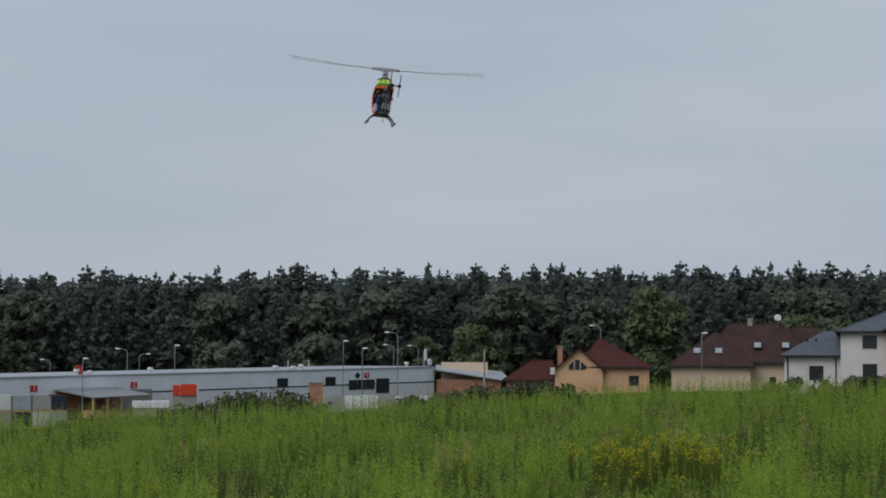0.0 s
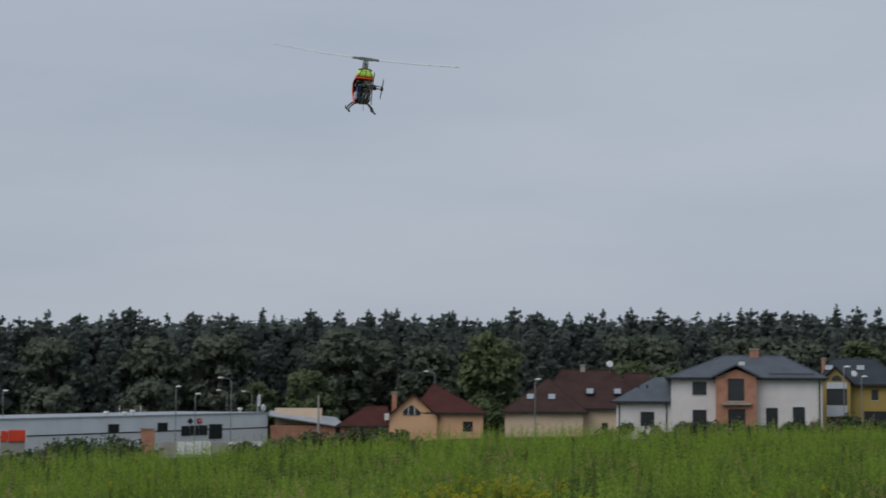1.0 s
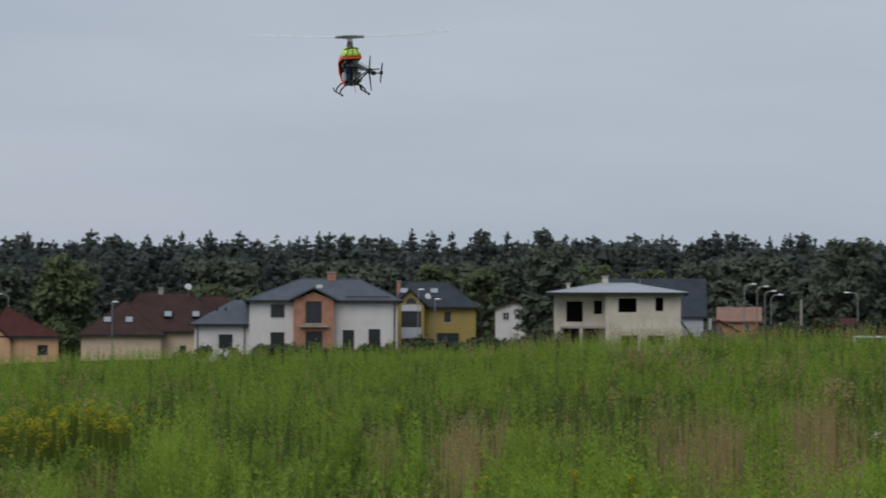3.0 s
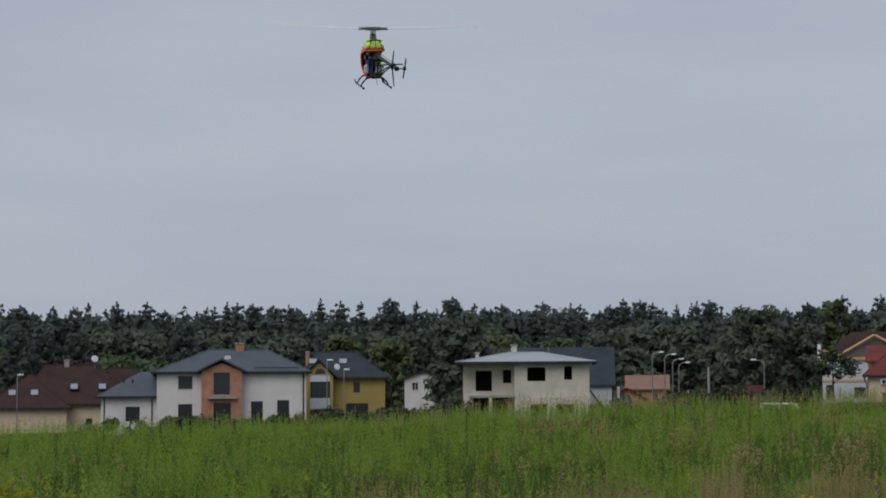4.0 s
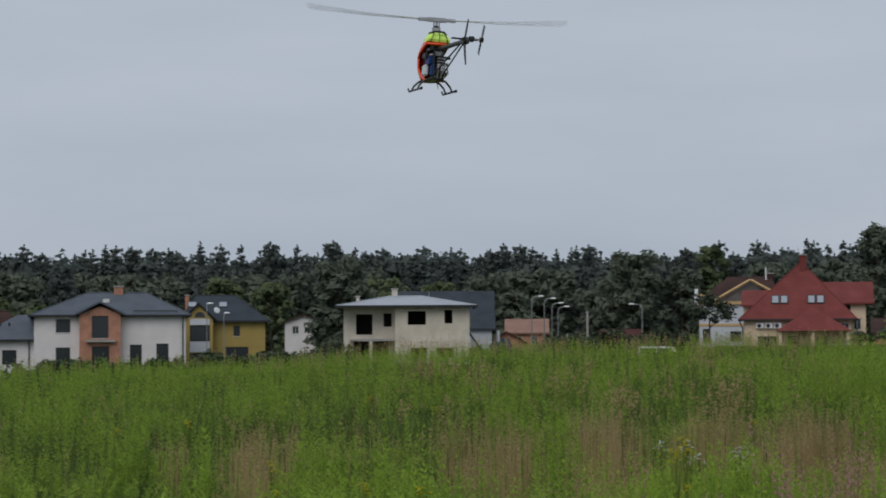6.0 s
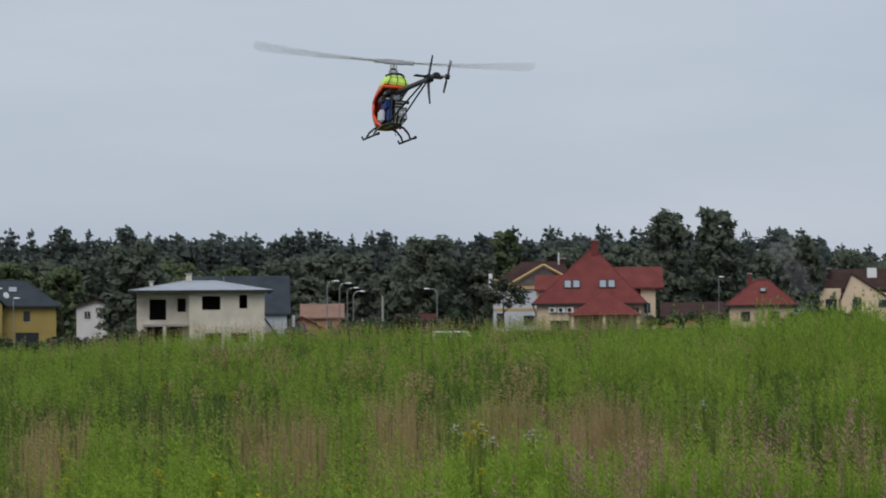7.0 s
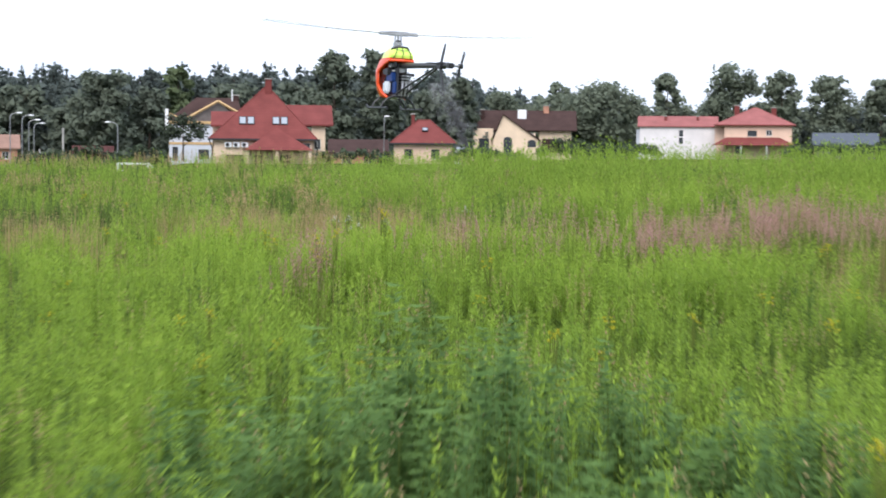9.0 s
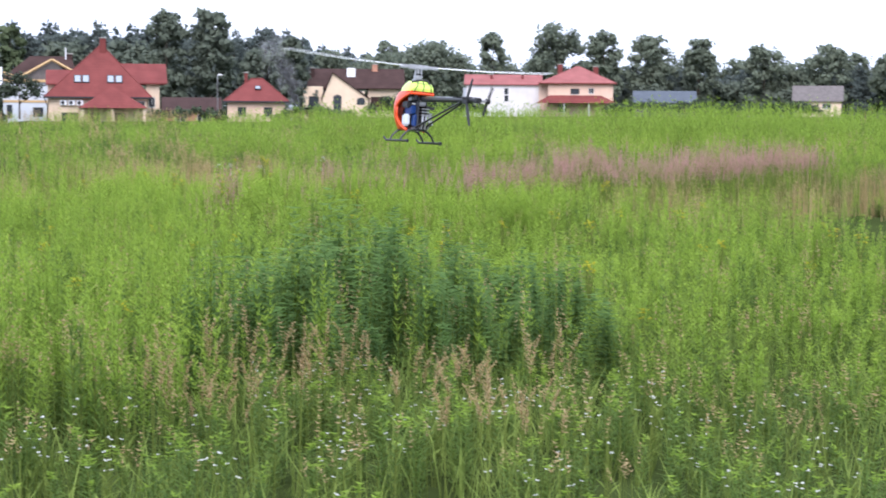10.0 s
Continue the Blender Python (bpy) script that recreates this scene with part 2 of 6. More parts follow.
def hip_roof(house, x0, x1, y0, y1, eave, top, rx0, rx1, ry=None, mat=SLATE, over=0.5, trim=DARK_TRIM, name="roof"):
    """A hipped roof with its ridge from rx0 to rx1; gutter round the eaves."""
    x0, x1, y0, y1 = x0 - over, x1 + over, y0 - over, y1 + over
    ry = (y0 + y1) / 2 if ry is None else ry
    v = [(x0, y0, eave), (x1, y0, eave), (x1, y1, eave), (x0, y1, eave), (rx0, ry, top), (rx1, ry, top)]
    if rx1 - rx0 < 0.05:
        v = v[:5]
        f = [(0, 1, 4), (1, 2, 4), (2, 3, 4), (3, 0, 4), (0, 3, 2, 1)]
    else:
        f = [(0, 1, 5, 4), (1, 2, 5), (2, 3, 4, 5), (3, 0, 4), (0, 3, 2, 1)]
    roof = part(name, solid(v, f), mat, house)
    bm = bmesh.new()
    box(bm, x0 - 0.08, x1 + 0.08, y0 - 0.1, y0 + 0.02, eave - 0.16, eave + 0.03)
    box(bm, x0 - 0.1, x0 + 0.02, y0 + 0.02, y1, eave - 0.16, eave + 0.03)
    box(bm, x1 - 0.02, x1 + 0.1, y0 + 0.02, y1, eave - 0.16, eave + 0.03)
    part("gutter", bm, trim, roof)
    for a, b in (((x0, y0, eave), v[4]), ((x1, y0, eave), v[-1])):
        part("hip_cap", one_tube([a, b], 0.07, 6), mat, roof)
    if rx1 - rx0 >= 0.05:
        part("ridge_cap", one_tube([v[4], v[5]], 0.09, 6), mat, roof)
    return roof


def gable_roof(house, x0, x1, y0, y1, eave, top, mat, along="x", over=0.4, xr=None, name="roof"):
    """A gabled roof; along: the way its ridge runs. Two slabs."""
    roof = None
    if along == "x":
        ym = (y0 + y1) / 2
        a, b = x0 - over, x1 + over
        quads = [[(a, y0 - over, eave), (b, y0 - over, eave), (b, ym, top), (a, ym, top)],
                 [(b, y1 + over, eave), (a, y1 + over, eave), (a, ym, top), (b, ym, top)]]
    else:
        xm = (x0 + x1) / 2 if xr is None else xr
        a, b = y0 - over, y1 + over
        quads = [[(x0 - over, b, eave), (x0 - over, a, eave), (xm, a, top), (xm, b, top)],
                 [(x1 + over, a, eave), (x1 + over, b, eave), (xm, b, top), (xm, a, top)]]
    for q in quads:
        s = part(name if roof is None else "roof_slope", slab(q), mat, roof or house)
        roof = roof or s
    return roof


def gable_wall(x0, x1, y, z0, eave, top, xm=None, thick=0.3):
    xm = (x0 + x1) / 2 if xm is None else xm
    f = [(x0, y, z0), (x1, y, z0), (x1, y, eave), (xm, y, top), (x0, y, eave)]
    b = [(x, y + thick, z) for x, _, z in f]
    return solid(f + b, [(0, 1, 2, 3, 4), (9, 8, 7, 6, 5)] + [(i, (i + 1) % 5, 5 + (i + 1) % 5, 5 + i) for i in range(5)])


def chimney(house, x, y, z0, z1, w=0.6, mat=BRICK):
    c = part("chimney", one_box(x - w / 2, x + w / 2, y - w / 2, y + w / 2, z0, z1), mat, house)
    part("chimney_cap", one_box(x - w / 2 - 0.08, x + w / 2 + 0.08, y - w / 2 - 0.08, y + w / 2 + 0.08, z1, z1 + 0.12), CONCRETE, c)
    return c


def skylight(house, x, y, z, rise, w=1.0, h=1.2):
    """A roof window lying on a slope that rises by `rise` per metre."""
    a = math.atan(rise)
    bm = one_box(-w / 2, w / 2, -h / 2, h / 2, -0.05, 0.09)
    bm.transform(Matrix.Translation((x, y, z)) @ Matrix.Rotation(a, 4, "X"))
    s = part("skylight", bm, DARK_TRIM, house)
    bm = one_box(-w / 2 + 0.1, w / 2 - 0.1, -h / 2 + 0.1, h / 2 - 0.1, 0.085, 0.1)
    bm.transform(Matrix.Translation((x, y, z)) @ Matrix.Rotation(a, 4, "X"))
    part("pane", bm, SKYLIGHT, s)
    return s


def core(house, x0, x1, y0, y1, z1, mat, z0=-1.5):
    """The three walls behind a facade, closed above by a slab."""
    bm = bmesh.new()
    box(bm, x0, x0 + 0.3, y0, y1, z0, z1)
    box(bm, x1 - 0.3, x1, y0, y1, z0, z1)
    box(bm, x0 + 0.3, x1 - 0.3, y1 - 0.3, y1, z0, z1)
    part("side_walls", bm, mat, house)
    # added backing wall, its near-black colour stands for the room's shade
    part("room_shade_wall", one_box(x0 + 0.3, x1 - 0.3, y0 + 2.2, y0 + 2.35, z0, z1 - 0.25), ROOM_SHADE, house)
    part("floor_slab", one_box(x0 + 0.3, x1 - 0.3, y0 + 0.3, y1 - 0.3, z1 - 0.25, z1 - 0.02), CONCRETE, house)


AZ_Z = ((-60, -2.6), (-32, -1.8), (-27, -1.45), (-20, -0.9), (-15, -0.38), (-5, 0.08), (-1, 0.3), (2, 0.76), (8, 0.95), (14, 1.05), (20, 1.05), (25, 1.1), (35, 1.3), (60, 1.4))


FAR_Z = ((-60, -5.0), (-32, -4.8), (-27, -4.2), (-20, -3.4), (-17, -2.2), (-15, -1.7), (-11, -1.4), (-6, -1.0), (3, -1.0), (8, 0.2), (12, 1.4), (17, 1.5), (20, 1.8), (24, 2.3), (30, 2.6), (60, 2.6))


def ground_z(x, y):
    """The height of the ground: it falls away to one side and rises to the other, flat round the camera."""
    r = math.hypot(x, y)
    az = math.degrees(math.atan2(x, y))
    g = float(np.interp(az, [a for a, _ in AZ_Z], [z for _, z in AZ_Z])) if abs(az) < 100 else 0.0
    near = min(r, 92.0) / 90.0 * min(1.0, max(0.0, (y + 4) / 14))
    out = (min(1.0, max(0.0, (r - 104) / 30)) if az < 18 else min(1.0, max(0.0, (r - 130) / 120))) if abs(az) < 100 else 0.0
    far = float(np.interp(az, [a for a, _ in FAR_Z], [z for _, z in FAR_Z]))
    return g * near * (1 - out) + far * out


def placed(name, az, dist, label, category, turn=0.0, z=None, eye=(0, 0), group=""):
    """An Empty at azimuth and distance from a place, its front towards it."""
    x, y = eye[0] + dist * math.sin(radians(az)), eye[1] + dist * math.cos(radians(az))
    ob = new(name)
    ob.matrix_basis = pose(x, y, ground_z(x, y) if z is None else z, 0, 0, -az + turn)
    return tagged(ob, label, category, group)


# ---- ground ----
def make_ground():
    bm = bmesh.new()
    radii = [0, 3, 6, 10, 15, 22, 30, 40, 52, 66, 80, 92, 100, 108, 118, 130, 150, 180, 230, 300, 420, 700, 1400, 3000]
    steps = 120
    rings = []
    for r in radii:
        ring = []
        for k in range(steps if r else 1):
            a = 2 * math.pi * k / steps
            x, y = r * math.sin(a), r * math.cos(a)
            ring.append(bm.verts.new((x, y, ground_z(x, y))))
        rings.append(ring)
    for k in range(steps):
        bm.faces.new((rings[0][0], rings[1][(k + 1) % steps], rings[1][k]))
    for a, b in zip(rings[1:], rings[2:]):
        for k in range(steps):
            bm.faces.new((a[k], a[(k + 1) % steps], b[(k + 1) % steps], b[k]))
    bmesh.ops.recalc_face_normals(bm, faces=bm.faces[:])
    tagged(part("ground", bm, GROUND, smooth=True), "rolling meadow soil under tall weeds", "ground", kind="structure")


make_ground()


# ---- houses ----
def white_villa():
    h = placed("villa", -6.11, 193, "white two-storey villa with grey hipped roof and brick bay", "house", z=-1.0)
    ops = [(-5.3, -3.9, 4.14, 5.44), (-5.3, -3.9, 1.2, 2.66), (1.9, 3.07, 0.5, 2.9), (4.5, 5.7, 0.3, 3.0)]
    part("front_wall", wall_panel(-7.4, 7.4, 0, -0.6, 5.75, 0.35, ops), WHITE, h)
    core(h, -7.4, 7.4, 0.35, 10, 5.7, WHITE)
    for o in ops:
        window(h, *o, 0, bars=1 if o[0] < 0 else 0)
    bay_ops = [(-1.8, -0.2, 3.55, 5.75), (-1.8, -0.1, 0.9, 2.75)]
    part("brick_bay", wall_panel(-3.0, 1.0, -0.9, -0.6, 5.9, 0.35, bay_ops), BRICK, h, "red brick bay")
    for x in (-3.0, 0.7):
        part("bay_side", one_box(x, x + 0.3, -0.55, -0.002, -0.6, 5.9), BRICK, h)
    part("bay_gable", gable_wall(-3.0, 1.0, -0.9, 5.9, 5.92, 6.7, thick=0.3), BRICK, h)
    for o in bay_ops:
        window(h, *o, -0.9, bars=0)
    part("ledge", one_box(-2.4, 0.5, -1.4, -0.9, 3.15, 3.38, 0.03), CONCRETE, h, "stone balcony ledge")
    roof = hip_roof(h, -7.4, 7.4, 0, 10, 5.84, 8.15, -2.3, 3.6, mat=PALE_SLATE)
    gable_roof(h, -3.0, 1.0, -0.9, 4.0, 5.95, 7.2, PALE_SLATE, along="y", over=0.45, name="bay_roof")
    part("snow_guard", one_tube([(2.2, -0.1, 6.25), (6.6, -0.1, 6.25)], 0.06, 6), DARK_TRIM, roof)
    chimney(h, 0.8, 5.0, 7.5, 8.75, 0.9)
    part("roof_hatch", one_box(-0.75, -0.1, 2.6, 3.2, 7.0, 7.5, 0.05), LIGHT_TRIM, h)
    part("downpipe", one_tube([(7.1, -0.1, 0), (7.1, -0.1, 5.7)], 0.06), DARK_TRIM, h)
    part("corner_strip", one_box(6.75, 7.0, -0.03, 0.0, 0, 5.6), LIGHT_TRIM, h)
    # garage wing
    wing_ops = [(-10.5, -9.1, 1.0, 2.43)]
    part("wing_wall", wall_panel(-12.9, -7.42, 0.8, -0.6, 3.4, 0.3, wing_ops), WHITE, h)
    part("wing_side", one_box(-12.9, -12.6, 1.1, 8, -0.6, 3.4), WHITE, h)
    window(h, *wing_ops[0], 0.8, bars=0)
    # added near-black backing, the wing's inner shade as colour
    part("wing_shade_wall", one_box(-12.5, -7.5, 3.0, 3.1, -0.6, 3.3), ROOM_SHADE, h)
    v = [(-13.4, 0.3, 3.45), (-7.42, 0.3, 3.45), (-7.42, 8.5, 3.45), (-13.4, 8.5, 3.45), (-9.2, 4.4, 5.95), (-7.42, 4.4, 5.95)]
    part("wing_roof", solid(v, [(0, 1, 5, 4), (1, 2, 5), (2, 3, 4, 5), (3, 0, 4), (0, 3, 2, 1)]), PALE_SLATE, h)
    part("wing_gutter", one_box(-13.5, -7.45, 0.2, 0.31, 3.28, 3.48), DARK_TRIM, h)
    for x in (-12.6, -7.9):
        part("downpipe", one_tube([(x, 0.72, 0), (x, 0.72, 3.3)], 0.06), DARK_TRIM, h)
    for x in (-9.9, -10.8):
        part("roof_vent", one_tube([(x, 2.6, 4.6), (x, 2.6, 5.15)], 0.09), DARK_TRIM, h)


def yellow_house():
    h = placed("yellow_house", -2.74, 207, "ochre yellow two-storey house with dark tiled roof", "house", z=-1.0)
    part("front_wall", wall_panel(-1.35, 4.2, 0, -0.6, 5.3, 0.3, [(0.8, 1.5, 3.75, 4.85), (0.0, 2.4, 0.4, 2.6)]), OCHRE, h)
    part("bay_wall", wall_panel(-4.4, -1.36, -1.2, -0.6, 5.5, 0.3, [(-3.8, -1.7, 3.2, 4.9), (-3.8, -1.7, 0.4, 2.0)]), OCHRE, h)
    part("bay_gable", gable_wall(-4.4, -1.36, -1.2, 5.5, 5.52, 7.1), OCHRE, h)
    part("bay_panel", one_box(-3.8, -1.7, -1.24, -1.2, 4.95, 5.6), GREY_RENDER, h, "pale grey panel")
    part("bay_panel", one_box(-3.8, -1.7, -1.24, -1.2, 2.05, 3.15), GREY_RENDER, h, "pale grey panel")
    window(h, -3.8, -1.7, 3.2, 4.9, -1.2, bars=2)
    window(h, -3.8, -1.7, 0.4, 2.0, -1.2, bars=2)
    window(h, 0.8, 1.5, 3.75, 4.85, 0)
    window(h, 0.0, 2.4, 0.4, 2.6, 0, bars=0)
    arch = [(-2.75 + 0.55 * math.cos(a), -1.23, 5.75 + 0.6 * math.sin(a)) for a in np.linspace(0, math.pi, 11)]
    part("arched_window", solid(arch + [(x, -1.18, z) for x, _, z in arch], [tuple(range(11)), tuple(range(21, 10, -1))] + [(i, (i + 1) % 11, 11 + (i + 1) % 11, 11 + i) for i in range(11)]), GLASS, h)
    core(h, -4.4, 4.2, 0.3, 9, 5.2, OCHRE)
    hip_roof(h, -4.4, 4.2, 0, 9, 5.4, 8.2, -3.2, 1.0)
    gable_roof(h, -4.4, -1.36, -1.2, 4, 5.55, 7.35, SLATE, along="y", over=0.4, name="bay_roof")
    skylight(h, -3.6, 2.7, 7.15, 0.56)
    skylight(h, -0.3, 2.7, 7.15, 0.56)
    chimney(h, -4.2, 4.6, 6.5, 8.2, 0.42)
    part("satellite_dish", one_tube([(-0.95, -1.0, 6.5), (-0.9, -1.08, 6.52)], [0.35, 0.3], 12), LAMP_WHITE, h)


def unfinished_house():
    h = placed("unfinished_house", 2.62, 165, "unfinished pale block house with empty window openings", "house", z=-1.0)
    right = [(0.1, 1.65, 4.5, 5.67), (3.25, 3.93, 4.6, 5.76), (0.35, 1.7, 1.6, 2.5), (2.57, 4.07, 1.7, 2.5)]
    left = [(-4.37, -2.96, 3.68, 5.43), (-2.0, -1.3, 4.36, 5.5), (-4.6, -1.6, 0.3, 3.1)]
    part("front_wall", wall_panel(-1.0, 5.4, 0, -0.6, 6.1, 0.35, right), RAW, h)
    part("left_wall", wall_panel(-5.45, -1.0, 1.2, -0.6, 6.1, 0.35, left), RAW, h)
    part("return_wall", one_box(-1.0, -0.7, 0.36, 1.6, -0.6, 6.1), RAW, h)
    core(h, -5.45, 5.4, 1.56, 9.5, 6.0, RAW)
    part("right_return", one_box(5.1, 5.4, 0.36, 1.55, -0.6, 6.1), RAW, h)
    part("balcony_slab", one_box(-4.9, -1.02, 0.0, 1.2, 3.12, 3.3), CONCRETE, h, "raw concrete balcony slab")
    part("porch_pillar", one_box(-5.3, -5.0, 0.02, 0.3, -0.6, 3.12), RAW, h)
    part("porch_pillar", one_box(-3.2, -2.95, 0.02, 0.3, -0.6, 3.12), RAW, h)
    hip_roof(h, -5.45, 5.4, 0, 9.5, 6.15, 7.05, -1.6, 1.4, mat=LEAD, over=0.6)
    chimney(h, -1.05, 5.0, 6.4, 7.65, 0.5, RAW)
    chimney(h, -4.3, 5.0, 6.2, 7.0, 0.3, RAW)
    part("antenna", one_tube([(2.0, 6, 6.6), (2.0, 6, 7.5)], 0.03), STEEL, h)


def slate_house():
    h = placed("slate_house", 4.15, 200, "white house under a steep dark slate roof", "house", z=-1.0)
    gable_roof(h, -6.5, 3.5, 0, 11, 4.4, 8.45, SLATE, along="x", over=0.4)
    part("front_wall", wall_panel(-6.5, 3.5, 0, -0.6, 4.3, 0.3, [(1.2, 2.6, 1.0, 2.3)]), GREY_RENDER, h)
    window(h, 1.2, 2.6, 1.0, 2.3, 0)
    core(h, -6.5, 3.5, 0.3, 11, 4.2, GREY_RENDER)
    part("gable", solid([(3.5, 0, 4.3), (3.5, 11, 4.3), (3.5, 5.5, 8.2), (3.3, 0, 4.3), (3.3, 11, 4.3), (3.3, 5.5, 8.2)],
                        [(0, 1, 2), (5, 4, 3), (0, 2, 5, 3), (1, 0, 3, 4), (2, 1, 4, 5)]), GREY_RENDER, h)
    part("porch", wall_panel(3.55, 5.2, 1, -0.6, 2.8, 0.3), GREY_RENDER, h)
    part("porch_roof", slab([(3.3, 0.4, 2.6), (5.6, 0.4, 2.6), (5.4, 3, 3.4), (3.52, 3, 3.4)]), SLATE, h)
    part("ramp_roof", slab([(1.2, -3.0, 4.0), (3.4, -3.0, 1.0), (3.4, -0.3, 1.0), (1.2, -0.3, 4.0)], 0.3), DARK_TRIM, h)
    part("vent_pipe", one_tube([(4.2, 1.5, 3.0), (4.2, 1.5, 4.2)], 0.16), LAMP_WHITE, h)


def orange_house():
    h = placed("orange_house", -15.23, 210, "peach house with maroon hipped roof and attic window", "house", z=-1.7)
    part("gable_front", gable_wall(-5.2, 0.0, -0.5, -0.4, 2.4, 4.75), PEACH, h)
    part("front_wall", wall_panel(0.0, 5.0, 0, -0.4, 2.8, 0.3, [(2.8, 3.9, 0.8, 1.9)]), PEACH, h)
    window(h, 2.8, 3.9, 0.8, 1.9, 0)
    part("gable_side", one_box(-5.2, -4.9, -0.2, 7, -0.4, 2.35), PEACH, h)
    core(h, -0.2, 5.0, 0.3, 9, 2.75, PEACH)
    z = [(-3.7, 2.55), (-1.85, 2.55), (-1.85, 2.95), (-2.6, 3.6), (-3.0, 3.6), (-3.7, 3.0)]
    w = part("attic_window", solid([(x, -0.56, q) for x, q in z] + [(x, -0.48, q) for x, q in z],
                                   [(0, 1, 2, 3, 4, 5), (11, 10, 9, 8, 7, 6)] + [(i, (i + 1) % 6, 6 + (i + 1) % 6, 6 + i) for i in range(6)]), GLASS, h, "trapezoid attic window")
    for x in (-3.1, -2.45):
        part("bar", one_box(x - 0.04, x + 0.04, -0.6, -0.57, 2.55, 3.5), LIGHT_TRIM, w)
    gable_roof(h, -5.2, 0.0, -0.5, 5, 2.35, 4.9, MAROON, along="y", over=0.35)
    part("bargeboard", slab([(-5.7, -0.9, 2.2), (-5.2, -0.9, 2.2), (-5.2, -0.86, 2.75), (-5.7, -0.86, 2.75)], 0.2), LIGHT_TRIM, h)
    hip_roof(h, -2.4, 5.0, 0, 9, 2.85, 6.0, -0.5, -0.4, mat=MAROON, over=0.4, name="main_roof")
    chimney(h, -4.7, 1.6, 2.4, 5.0, 0.55)
    part("wing_wall", wall_panel(-10.6, -5.25, 2, -0.6, 1.3, 0.3), BRICK, h)
    hip_roof(h, -10.6, -5.25, 2, 7, 1.35, 3.5, -7.9, -5.6, mat=MAROON, over=0.4, name="wing_roof")
    part("wing_end", one_box(-10.6, -10.3, 2.3, 7, -0.6, 1.3), BRICK, h)


def brown_house():
    h = placed("brown_house", -11.3, 217, "cream house under a broad dark brown roof", "house", z=-1.4)
    part("wing_wall", wall_panel(-7.2, 1.5, -1.5, -0.4, 2.65, 0.3), CREAM, h)
    part("front_wall", wall_panel(1.5, 8.6, 0, -0.4, 3.0, 0.3, [(3.6, 4.3, 0.6, 1.5), (5.6, 6.7, 0.6, 1.6)]), CREAM, h)
    window(h, 3.6, 4.3, 0.6, 1.5, 0)
    window(h, 5.6, 6.7, 0.6, 1.6, 0)
    core(h, 0.0, 8.6, 0.3, 10, 2.9, CREAM)
    core(h, -7.2, 1.5, -1.2, 8, 2.6, CREAM)
    hip_roof(h, -7.2, 1.5, -1.5, 8, 2.7, 6.4, -2.6, -2.4, mat=BROWN, over=0.5)
    hip_roof(h, -4.0, 8.6, 0, 10, 3.1, 7.5, -0.8, 5.0, mat=BROWN, over=0.5, name="main_roof")
    hip_roof(h, 4.5, 10.5, 3, 11, 3.1, 7.2, 6.5, 8.9, mat=BROWN, over=0.5, name="rear_roof")
    for x, y, z in ((-4.4, 0.35, 4.35), (-2.0, 0.35, 4.35), (2.3, 1.5, 5.0), (5.4, 1.5, 5.0)):
        skylight(h, x, y, z, 0.78, 0.95, 1.1)
    chimney(h, 1.5, 5, 7.0, 8.0, 0.55, CONCRETE)
    dish = part("satellite_dish", one_tube([(4.6, 4.3, 8.15), (4.65, 4.05, 8.17)], [0.4, 0.34], 14), LAMP_WHITE, h)
    part("dish_pole", one_tube([(4.6, 4.5, 7.0), (4.6, 4.4, 8.1)], 0.04), STEEL, dish)


